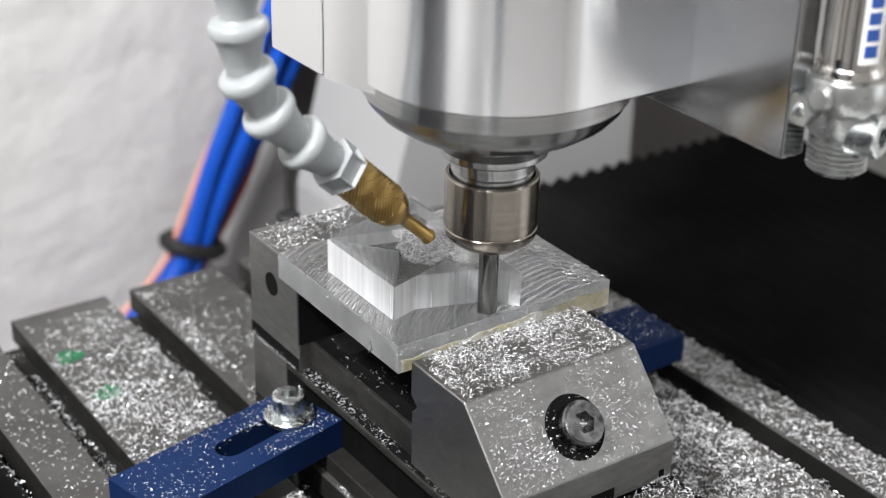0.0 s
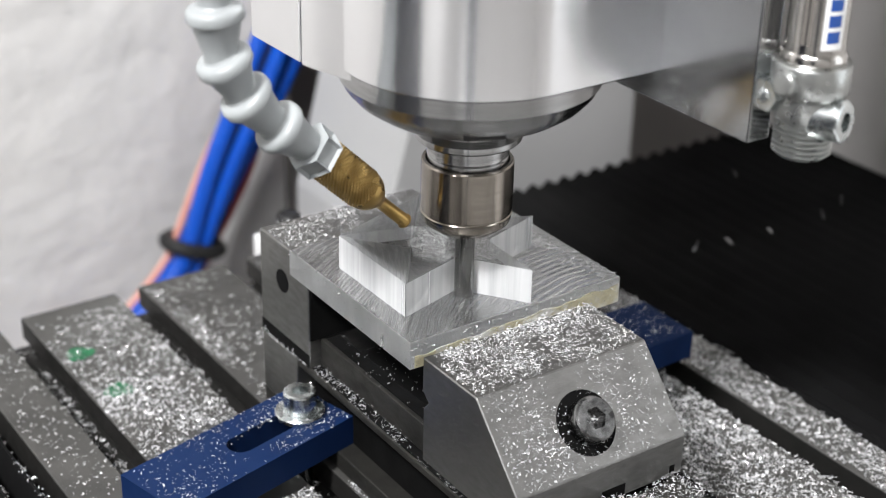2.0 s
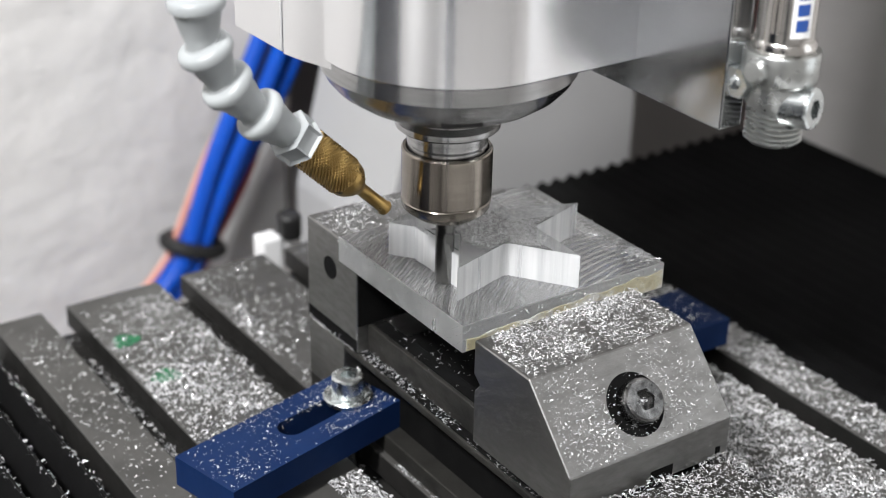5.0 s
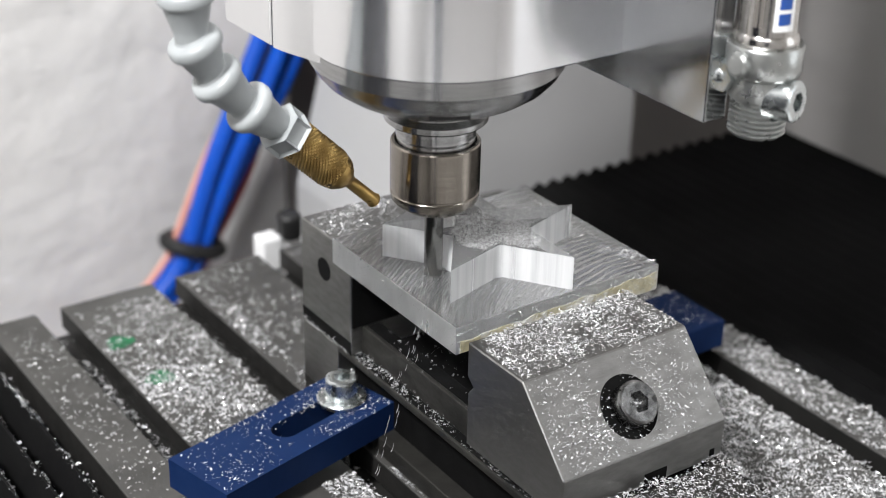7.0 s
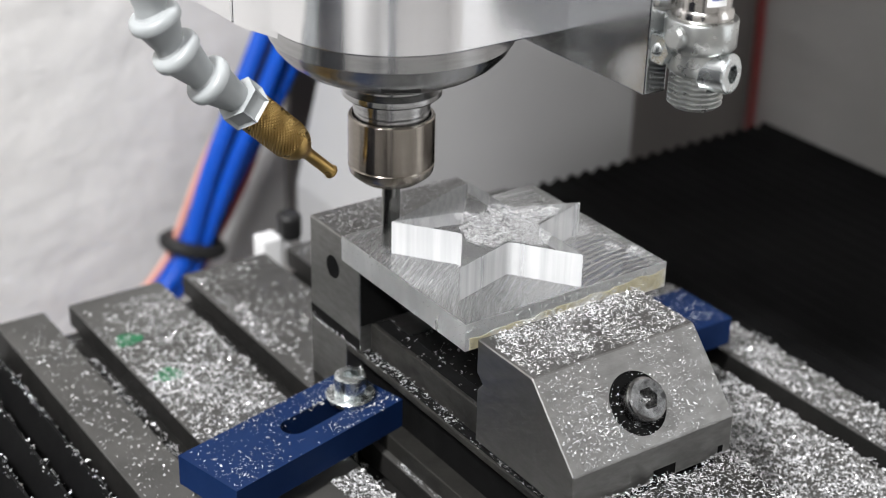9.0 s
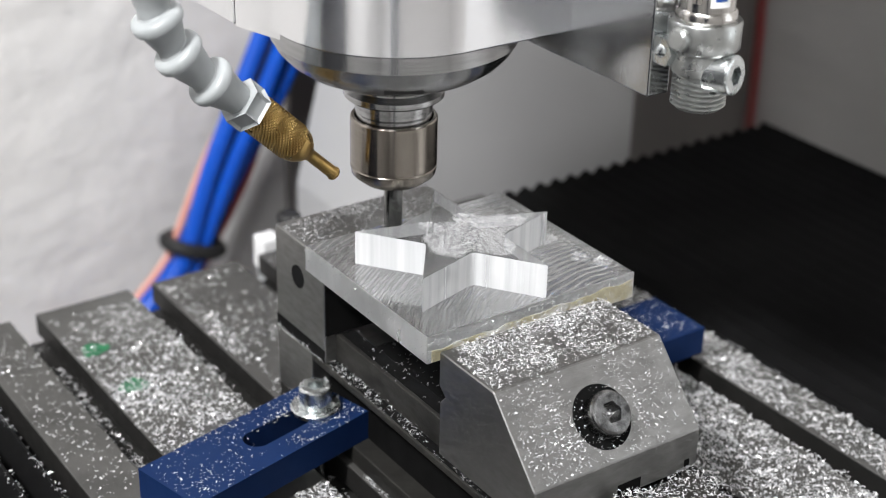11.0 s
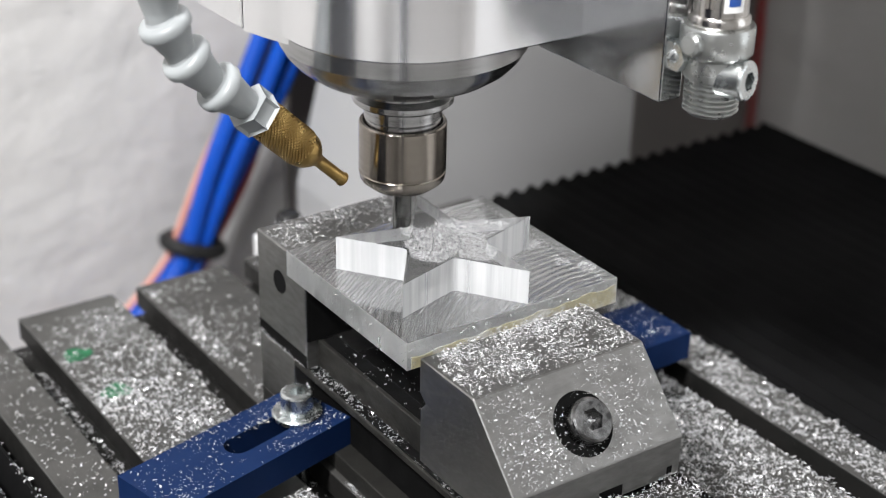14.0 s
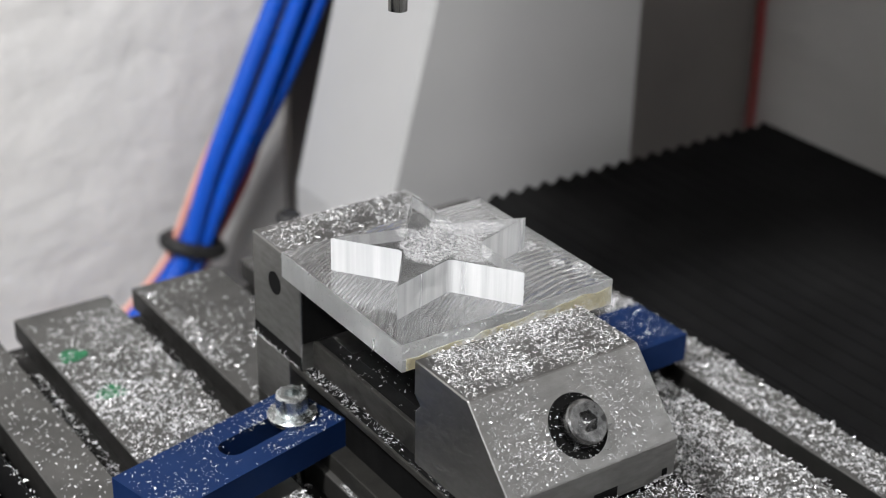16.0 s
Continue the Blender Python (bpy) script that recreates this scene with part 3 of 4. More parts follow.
def spindle_head():
    h = thing("spindle_head", (AX, AY, 74.7), "aluminium spindle head with collet chuck and end mill", "spindle head")
    rho, zb = 39.0, 153.0
    pts = []
    for k in range(41):
        a = radians(180 + 90 * k / 40)
        pts.append((AX + rho * math.cos(a), AY + rho * math.sin(a)))
    pts += [(36, AY - rho), (36, 69), (AX - rho, 69)]
    part("housing", prism(pts, zb, 470, "z", 0.6), ALUMINIUM, h, "bright machined aluminium housing", True)
    part("clamp_block", prism([(-44.6, 19), (-46.0, 24), (-47.6, 29), (-48.9, 34), (-49.6, 38.2), (-40, 38.2), (-40, 19)], 151.2, 470, "z"), ALUMINIUM, h, "", True)
    part("clamp_block", prism([(-49.6, 39.6), (-50.0, 68), (-40, 68), (-40, 39.6)], 151.2, 470, "z", 0.4), ALUMINIUM, h)
    part("nose_ring", lathe([(0, 135.6), (22.5, 135.6), (24.0, 136.0), (29.0, 138.3), (33.8, 141.6), (36.8, 145.0), (38.0, 147.6), (38.5, 148.0), (38.5, 153.0), (0, 153.0)], (AX, AY, 0), seg=96), NOSE_STEEL, h, "grey steel spindle nose", True)
    # no slot is cut: a dark block gives the drive slot's shade
    d = Vector((-math.sin(radians(28)), -math.cos(radians(28))))
    bm = box(-6, 6, -4.5, 4.5, 0, 4.0, 0.4)
    for v in bm.verts:
        v.co = Matrix.Rotation(radians(-28), 3, "Z") @ v.co + Vector((AX + d.x * 28.2, AY + d.y * 28.2, 139.9))
    part("drive_slot", bm, BLACK_STEEL, h, "dark block for the drive slot's shade")
    part("tool_flange", lathe([(0, 127.6), (15.2, 127.6), (16, 128.3), (16, 130), (14.2, 131.6), (13.5, 135.8), (0, 135.8)], (AX, AY, 0), seg=72), NOSE_STEEL, h, "steel holder flange", True)
    part("collet_holder", lathe([(0, 115), (12.2, 115), (12.2, 122.4), (11.8, 122.8), (12.4, 123.2), (12.4, 127.2), (11.9, 127.7), (0, 127.7)], (AX, AY, 0), seg=72), NOSE_STEEL, h, "", True)
    part("collet_nut", lathe([(3.2, 98.6), (9.9, 98.6), (10.2, 98.8), (13.2, 101.2), (13.6, 101.8), (14, 104.2), (13.7, 104.5), (13.7, 104.9), (14, 105.2), (14, 120.6), (13.6, 121.1), (12.7, 121.1), (12.6, 119.6)], (AX, AY, 0), seg=72), NUT_STEEL, h, "smooth bronze-grey collet nut", True)
    end_mill(h)
    part("bracket_plate", box(31.6, 39.6, -59.4, 70, 143.8, 470, 0.5), PLATE_ALU, h, "polished aluminium side plate speckled with swarf")
    return h


def end_mill(h):
    bm = bmesh.new()
    seg, n = 40, 60
    rings = []
    for k in range(n + 1):
        z = 74.7 + 24.5 * k / n
        ring = []
        for i in range(seg):
            a = 2 * math.pi * i / seg
            flute = max(0.0, math.cos(2 * (a - z * 0.05))) ** 1.5 if z < 92 else 0
            r = 3.0 - 0.35 * flute
            ring.append(bm.verts.new((AX + r * math.cos(a), AY + r * math.sin(a), z)))
        rings.append(ring)
    for a, b in zip(rings, rings[1:]):
        for i in range(seg):
            bm.faces.new((a[i], a[(i + 1) % seg], b[(i + 1) % seg], b[i]))
    bm.faces.new(rings[0])
    bm.faces.new(rings[-1])
    part("end_mill", bm, CARBIDE, h, "dark carbide end mill", True)


def coolant_hose():
    h = thing("coolant_hose", (-88, 14, 215), "grey jointed plastic coolant hose with a brass nozzle", "coolant hose")
    tip, throat, shoulder, back = Vector((-29.6, 14, 106.3)), Vector((-40.4, 14, 117.5)), Vector((-43.6, 14, 120.5)), Vector((-57.5, 14, 133.2))
    way = (tip - back).normalized()
    length = (tip - back).length
    part("nozzle_tip", lathe([(1.1, length), (2.2, length), (2.4, length - 0.6), (2.0, length - 1.2), (2.0, length - 12.0), (2.4, length - 13.2), (4.0, length - 15.0), (5.4, length - 17.2), (5.9, length - 19.0), (5.9, length - 20.4), (0, length - 20.4)], back, way, 36), BRASS, h, "brass nozzle tip", True)
    # knurled sleeve: raised diamonds
    bm = bmesh.new()
    seg, n, l0 = 120, 56, length - 20.4
    rings = []
    for k in range(n + 1):
        s = l0 * k / n
        ring = []
        for i in range(seg):
            a = 2 * math.pi * i / seg
            r = 6.0 + 0.42 * abs(math.sin(15 * a + 2.5 * s) * math.sin(15 * a - 2.5 * s))
            if k in (0, n):
                r = 5.6
            turn = way.to_track_quat("Z", "Y").to_matrix()
            ring.append(bm.verts.new(back + turn @ Vector((r * math.cos(a), r * math.sin(a), s))))
        rings.append(ring)
    for a, b in zip(rings, rings[1:]):
        for i in range(seg):
            bm.faces.new((a[i], a[(i + 1) % seg], b[(i + 1) % seg], b[i]))
    bm.faces.new(rings[0])
    bm.faces.new(rings[-1])
    part("knurled_sleeve", bm, BRASS, h, "knurled brass sleeve")
    # hexagon collar
    turn = way.to_track_quat("Z", "Y").to_matrix()
    bm = bmesh.new()
    lo = [bm.verts.new(back + turn @ Vector((7.5 * math.cos(math.pi / 3 * i + 0.3), 7.5 * math.sin(math.pi / 3 * i + 0.3), -6.2))) for i in range(6)]
    hi = [bm.verts.new(back + turn @ Vector((7.5 * math.cos(math.pi / 3 * i + 0.3), 7.5 * math.sin(math.pi / 3 * i + 0.3), 0))) for i in range(6)]
    bm.faces.new(lo)
    bm.faces.new(hi)
    sides = [bm.faces.new((lo[i], lo[(i + 1) % 6], hi[(i + 1) % 6], hi[i])) for i in range(6)]
    bmesh.ops.recalc_face_normals(bm, faces=bm.faces)
    bmesh.ops.inset_individual(bm, faces=sides, thickness=1.1, depth=-0.9)
    part("hex_collar", bm, GREY_PLASTIC, h, "grey plastic hexagon collar")
    # jointed cups, each a flared socket over the ball of the next
    joints = [back - way * 5.5, Vector((-72.3, 14, 146.2)), Vector((-81.7, 14, 156.9)), Vector((-87.0, 14, 168)), Vector((-88.3, 14, 181.6)), Vector((-88.1, 14, 195)), Vector((-87, 14, 209))]
    for a, b in zip(joints, joints[1:]):
        w = (b - a).normalized()
        l = (b - a).length
        prof = [(4.0, -2.2), (4.6, -0.6), (4.6, 1.6), (4.9, 2.6), (6.5, l - 4.4), (6.9, l - 3.9), (7.5, l - 3.6), (7.7, l - 3.0), (7.7, l - 1.5), (7.3, l - 0.6), (6.7, l - 0.2), (6.1, l), (5.0, l + 0.2), (4.4, l + 1.0)]
        part("hose_joint", lathe(prof, a, w, 40), GREY_PLASTIC, h, "", True)
    return h


def air_cylinder():
    c = thing("air_cylinder", (43.6, -67.5, 141), "small stainless pneumatic cylinder with a threaded aluminium nose", "air cylinder")
    x, y = 43.6, -67.6
    threads = [(0, 141.6), (6.6, 141.6), (7.4, 142.4)]
    z = 142.4
    while z < 152.0:
        threads += [(7.0, z), (8.0, z + 0.45), (8.0, z + 0.8), (7.0, z + 1.25)]
        z += 1.5
    part("threaded_nose", lathe(threads + [(7.3, 153.5), (0, 153.5)], (x, y, 0), seg=56), DULL_ALU, c, "threaded aluminium nose", True)
    part("end_cap", lathe([(0, 152.6), (8.6, 152.6), (8.8, 153.6), (8.8, 158.8), (10.3, 160.0), (10.5, 160.4), (10.5, 167.6), (10.1, 168.2), (0, 168.2)], (x, y, 0), seg=64), DULL_ALU, c, "cast aluminium end cap", True)
    part("crimp_ring", lathe([(0, 168), (8.6, 168), (9.0, 168.8), (8.8, 170.6), (8.2, 171.4), (0, 171.4)], (x, y, 0), seg=64), CHROME, c, "", True)
    part("tube", lathe([(0, 171), (8.0, 171), (8.0, 470), (0, 470)], (x, y, 0), seg=64), CHROME, c, "bright stainless tube", True)
    # air port boss and the hinge screws
    part("port_boss", lathe([(0, 0), (3.6, 0), (3.4, 4.4), (2.6, 5.2), (0, 5.4)], (x - 7.4, y - 1.0, 163.6), (-0.99, -0.12, 0.1), 32), DULL_ALU, c, "", True)
    socket_screw("hinge_screw", (x - 0.6, y - 4.0, 153.6), (0.3, -0.95, 0.06), 5.8, 8.6, ZINC, c, 2.9)
    bm = bmesh.new()
    lathe([(0, 0), (4.6, 0), (4.6, 3.6), (0, 3.6)], (x - 7.6, y + 5.4, 158.6), (-1, 0, 0), 6, bm)
    part("hex_nut", bm, ZINC, c, "zinc-plated hexagon nut")
    part("hinge_pin", lathe([(0, 0), (2.9, 0), (2.9, 9), (0, 13)], (x - 1.0, y + 5.4, 158.6), (-1, 0, 0), 24), ZINC, c, "", True)
    # the printed band: a white field with the maker's mark as plain bars
    bands = [("label_band", LABEL_WHITE, -128, -84, 173.2, 260, 8.06), ("label_bar", LABEL_GREY, -166, -158, 174, 196, 8.06), ("label_bar", LABEL_GREY, -155, -147, 174, 190, 8.06)]
    bands += [("label_bar", LABEL_BLUE, -119, -93, 175.0 + 4.3 * k, 178.2 + 4.3 * k, 8.12) for k in range(5)]
    for name, mat, a0, a1, z0, z1, r in bands:
        bm = bmesh.new()
        k = 10
        lo = [bm.verts.new((x + r * math.cos(radians(a0 + (a1 - a0) * i / k)), y + r * math.sin(radians(a0 + (a1 - a0) * i / k)), z0)) for i in range(k + 1)]
        hi = [bm.verts.new((v.co.x, v.co.y, z1)) for v in lo]
        for i in range(k):
            bm.faces.new((lo[i], lo[i + 1], hi[i + 1], hi[i]))
        part(name, bm, mat, c)
    return c


def filming_camera():
    """The dark camera that films the machine; the bright metal mirrors it."""
    c = thing("video_camera", (-300, -425, 303), "dark video camera on a stand beside the machine", "camera")
    turn = Matrix.Rotation(radians(-35), 3, "Z")
    for name, bm, mat in (("camera_body", box(-75, 75, -150, -40, -70, 60, 8), BLUE_BLACK), ("view_screen", box(-70, 70, -165, -152, -50, 50, 3), BLACK_RUBBER), ("stand_column", box(-30, 30, -125, -65, -1203, -70, 4), BLUE_BLACK)):
        for v in bm.verts:
            v.co = turn @ v.co + Vector((-256, -364, 303))
        part(name, bm, mat, c)
    return c


# ---- hoses behind the table ----
def hoses():
    b = thing("hose_bundle", (15, 356, -250), "blue air hoses and red cables bundled by a black tie", "hose bundle")
    route = [(-35.0, 356.0, -250.0), (-22.0, 356.0, -190.0), (64.0, 356.0, -112.7), (79.1, 356.0, -91.5), (88.2, 356.0, -73.9), (101.5, 356.0, -47.2), (119.1, 356.0, -16.9), (134.3, 356.0, 11.0), (151.2, 356.0, 43.7), (173.1, 356.0, 87.3), (199.7, 356.0, 154.0)]
    spread = [1.2, 1.2, 1.2, 1.2, 1.3, 1.5, 1.7, 1.75, 1.75, 1.75, 1.75]
    for name, mat, dx, dy, r, label in (("blue_hose", BLUE_HOSE, -5.0, 0, 5.2, "glossy blue air hose"), ("blue_hose", BLUE_HOSE, 2.6, 2, 5.1, "glossy blue air hose"), ("blue_hose", BLUE_HOSE, -1.6, 10, 5.1, "glossy blue air hose"),
                                        ("blue_hose", BLUE_HOSE, 5.6, 10, 4.9, "glossy blue air hose"), ("blue_hose", BLUE_HOSE, 0.4, 6.5, 4.9, "glossy blue air hose"), ("red_cable", RED_HOSE, 12.6, 11.0, 2.9, "red cable"), ("black_cable", BLACK_RUBBER, 10.5, 9, 2.4, "black cable"),
                                        ("salmon_hose", ORANGE_HOSE, -7.4, 12, 2.1, "salmon-coloured hose"), ("black_cable", BLACK_RUBBER, -1.2, 0.5, 1.3, "black cable")):
        pts = []
        for i, p in enumerate(route):
            k = spread[i] if mat is not ORANGE_HOSE else (1.2, 1.2, 1.2, 1.2, 1.25, 1.3, 1.1, 0.6, 0.1, -0.2, -0.4)[i]
            if mat is RED_HOSE:
                k = (1.2, 1.2, 1.2, 1.2, 1.4, 1.5, 1.0, 0.6, 0.2, 0, 0)[i]
            ex, ey = dx, dy
            if mat is BLUE_HOSE or r < 1.5:
                # the hoses twist round each other above the tie
                a = radians(-75) * max(0, (i - 3) / 7)
                ex, ey = 0.4 + (dx - 0.4) * math.cos(a) - (dy - 5.5) * math.sin(a), 5.5 + (dx - 0.4) * math.sin(a) + (dy - 5.5) * math.cos(a)
            pts.append((p[0] + ex * k, p[1] + ey, p[2] + (-0.25 * ex * k if i > 1 else 0)))
        part(name, tube(pts, r), mat, b, label, True)
    ring = [(79.1 + 15.4 * math.cos(a), 362 + 12.5 * math.sin(a), -91.5 - 5.0 * math.cos(a)) for a in [2 * math.pi * k / 16 for k in range(17)]]
    part("cable_tie", tube(ring, 4.4, 10, 3), BLACK_RUBBER, b, "black cable tie", True)
    stop = thing("limit_switch", (40, 195, -900), "black rubber plunger on a white bracket beside the table", "limit switch")
    part("bracket", box(34, 44, 190, 200, -22, -6, 1), WHITE_PLASTIC, stop, "white bracket")
    part("post", box(35, 44, 191, 199, -900, -22.1, 1), GREY_PLASTIC, stop, "grey post")
    part("plunger", lathe([(0, -6), (5.2, -6), (5.6, -5), (5.6, 4), (4.6, 5.4), (0, 5.6)], (49, 193, -2), (0, 0, 1), 32), BLACK_RUBBER, stop, "black rubber plunger", True)
    part("arm", box(40, 54, 191, 197, -14, -8, 0.6), WHITE_PLASTIC, stop)
    alone("wall_cable", tube([(545, 386, -300), (545, 386, -100), (542, 385, -20), (539, 386, 40), (545, 386, 260)], 2.6), RED_HOSE, "dull red cable running up the wall", "cable", (545, 386, -300), smooth=True)


# ---- swarf ----
def swarf(name, label, areas, seed, base, size=(0.6, 1.6)):
    """areas: (x0, x1, y0, y1, z, count, clump, surface(x, y) -> z or None)."""
    rng = random.Random(seed)
    verts, faces = [], []
    for x0, x1, y0, y1, z, count, clump, surface in areas:
        made, tries = 0, 0
        while made < count and tries < count * 12:
            tries += 1
            x, y = rng.uniform(x0, x1), rng.uniform(y0, y1)
            if clump and noise.noise(Vector((x * clump, y * clump, seed))) + 0.35 * noise.noise(Vector((x * clump * 4, y * clump * 4, seed))) < rng.uniform(-0.55, 0.45):
                continue
            h = surface(x, y) if surface else z
            if h is None:
                continue
            if isinstance(h, tuple):
                x, y, h = h
            made += 1
            r = rng.uniform(*size) * (0.5 if rng.random() < 0.5 else 1.0)
            wide = r * rng.uniform(0.17, 0.45)
            span = rng.uniform(1.2, 4.6)
            turn = Euler((rng.uniform(-1.3, 1.3), rng.uniform(-1.3, 1.3), rng.uniform(0, 6.28))).to_matrix()
            k = 4
            first = len(verts)
            lift = wide * 0.7 + rng.random() ** 3 * 1.2
            for i in range(k + 1):
                a = span * (i / k - 0.5)
                for side in (-0.5, 0.5):
                    v = turn @ Vector((r * 0.6 * math.cos(a) - r * 0.3, r * 0.6 * math.sin(a), side * wide + 0.12 * r * i))
                    verts.append(((x + v.x - base[0]) * MM, (y + v.y - base[1]) * MM, (h + lift + v.z * 0.6 - base[2]) * MM))
            for i in range(k):
                q = first + 2 * i
                faces.append((q, q + 1, q + 3, q + 2))
    me = bpy.data.meshes.new(name)
    me.from_pydata(verts, [], faces)
    me.polygons.foreach_set("use_smooth", [True] * len(me.polygons))
    me.materials.append(SWARF)
    ob = new(name, me)
    ob.location = [v * MM for v in base]
    BASES[ob.name] = base
    return tagged(ob, label, "swarf", kind="stuff")


def in_slot(x):
    return any(abs(x - s) < 5.6 for s in SLOTS)


def table_top(x, y):
    if VX0 - 0.5 < x < VX1 + 0.5 and -118 < y < 65:
        return None
    return None if in_slot(x) else 0.0


def table_pile(x, y):
    """Uneven drifts of chips on the table."""
    if table_top(x, y) is None:
        return None
    return 3.2 * max(0, noise.noise(Vector((x * 0.09, y * 0.09, 2))) + 0.45 * noise.noise(Vector((x * 0.3, y * 0.3, 2))) + 0.1)


def slot_floor(x, y):
    if VX0 - 0.5 < x < VX1 + 0.5 and -118 < y < 65:
        return None
    return -12.9 if in_slot(x) else None


def all_swarf():
    rows = []
    rows.append(swarf("table_swarf", "white curled acrylic chips scattered over the machine table", [
        (-88, -49, 40, 160, 0, 2600, 0.03, table_top), (-88, -49, 60, 125, 0, 1900, 0.04, table_top), (-37, -30, 40, 165, 0, 500, 0.03, table_top), (-37, 30, 66, 165, 0, 1500, 0.03, table_top),
        (-118, -99, 20, 165, 0, 420, 0.04, table_top), (28, 130, -160, 150, 0, 9000, 0.015, table_top), (28, 101, -130, 10, 0, 5500, 0, table_pile), (28, 101, -130, 10, 0, 9000, 0.12, table_pile), (111, 130, -160, 60, 0, 2600, 0, table_pile), (111, 130, -160, 60, 0, 2600, 0.09, table_pile), (-119, 60, -40, 165, 0, 4200, 0.03, slot_floor), (60, 130, -140, 165, 0, 160, 0.03, slot_floor),
        (-62, -36.5, -70, 8, 0, 2600, 0.05, table_top)], 5, (6, -30, 0)))
    slope = lambda x, y: 69 + (y + 64.2) * (22.5 / 21.1)
    rows.append(swarf("vise_swarf", "white curled acrylic chips lying on the vise", [
        (VX0 + 1, VX1 - 0.5, -63.8, -38, 69, 1100, 0, None), (VX0 + 1, VX1 - 0.5, -63.8, -38, 69, 2600, 0.1, None), (VX0 + 1, VX1 - 0.5, -46, -37, 69, 1300, 0.1, None), (VX0 + 1, VX1 - 1, -85, -64.5, 0, 2400, 0.07, lambda x, y: None if math.hypot(x + 4.6, (y + 76) * 1.4) < 9.6 else slope(x, y) - 0.3), (-15, 6, -84, -68, 0, 150, 0, in_bore), (-6.6, -2.6, -79.6, -77.2, 58.3, 40, 0, None),
        (VX0 + 0.5, VX1 - 0.5, 37, 64, 70, 3000, 0.07, None), (VX0 + 0.2, VX0 + 4.4, -86, 31, 30.4, 520, 0.08, None), (VX0 - 0.5, VX0, 32, 64, 0, 130, 0, lambda x, y: (x, y, 30.4 + 3.5 * noise.noise(Vector((y * 0.7, x * 9, 5))) ** 2)), (VX0 + 4.6, VX0 + 12, -36, 30, 40.6, 45, 0.05, None), (VX0 + 1, VX1 - 1, -117, -86, 30, 4600, 0, lambda x, y: 30 + rng_h(x, y)),
        (VX0 + 12, VX1 - 16, -36, 30, 31, 160, 0, None)], 6, (-4.5, -20, 0), (0.4, 1.1)))
    rows.append(swarf("workpiece_swarf", "fine acrylic chips lying on the milled star", [
        (-30, 30, -34, 24, ZS, 9000, 0, on_star),
        (10, 39, -35, 30, ZP, 260, 0.08, lambda x, y: ZP if math.hypot(x - STAR_C[0], y - STAR_C[1]) > 24 else None), (-39, 39, -35, -24, ZP, 110, 0, None), (-39, -34, -30, 30, ZP, 60, 0, None), (-40, 40, -1, 0, ZP, 800, 0, on_glue), (2, 38, -30, 20, ZP, 3000, 0, heaps), (-36, 36, 65.6, ZP, 0, 130, 0, lambda a, b: (-40.4, a, b - 0.5))], 7, (0, 0, ZP), (0.25, 0.68)))
    rows.append(swarf("clamp_swarf", "a few acrylic chips on the blue clamp", [(-106, -32, -4, 40, 18, 520, 0.06, on_clamp), (-62, -30, 4, 42, 18, 200, 0.08, on_clamp), (-52, -34.6, 16.6, 34, 18, 130, 0, lambda x, y: None if not 5.7 < math.hypot(x + 43.3, y - 25.3) < 8.6 else 19.9), (-46.3, -40.3, 22.3, 28.3, 24.2, 40, 0, lambda x, y: 23.2 if math.hypot(x + 43.3, y - 25.3) < 2.6 else None), (-49, -38, 19.6, 31, 27.2, 40, 0, lambda x, y: 27.2 if 3.4 < math.hypot(x + 43.3, y - 25.3) < 5.2 else None), (66, 107, -3, 23, 18, 420, 0, None)], 8, (-70, 20, 18), (0.4, 1.05)))
    return rows


# moment and place of each thrown chip in mid-flight
FLIGHTS = [(0.5, 122, 70, 29), (0.5, 189, 70, 4), (0.5, 232, 70, 21), (1.0, 212, 70, 34), (1.0, 255, 62, 6), (1.5, 176, 70, 7), (1.5, 262, 62, 8), (6.5, 190, 70, 41), (6.5, 162, 70, 37), (6.5, 224, 70, 3), (6.5, 203, 70, 49), (11.5, 165, 70, 44), (11.5, 186, 70, 5)]
scatter = random.Random(77)
for when, count in ((0.5, 9), (1.0, 5), (1.5, 3), (2.0, 7), (6.5, 4), (11.5, 3)):
    FLIGHTS += [(when, scatter.uniform(130, 265), scatter.uniform(40, 70), scatter.uniform(3, 50)) for k in range(count)]
# a fine spray that the cutter throws over the edge of the block and down beside the vise: moment, slivers, ends, tilt
SPRAY = []
for when, count, start, end, tilt in ((7.0, 14, (-8, -3, 79), (-27, -28, 76), (-52, 81)), (7.0, 26, (-27, -28, 76), (-46, -33, 30), (-5.7, 22.4)), (7.5, 5, (-8, -6, 79), (-27, -30, 76), (-52, 81)), (7.5, 8, (-27, -30, 76), (-40, -33, 40), (-5.7, 22.4))):
    drops = random.Random(int(when * 10))
    for k in range(count):
        f = (k + drops.random()) / count
        SPRAY.append((when, *(a + (b - a) * f + drops.uniform(-1.8, 1.8) for a, b in zip(start, end)), tilt))
THROWN = []


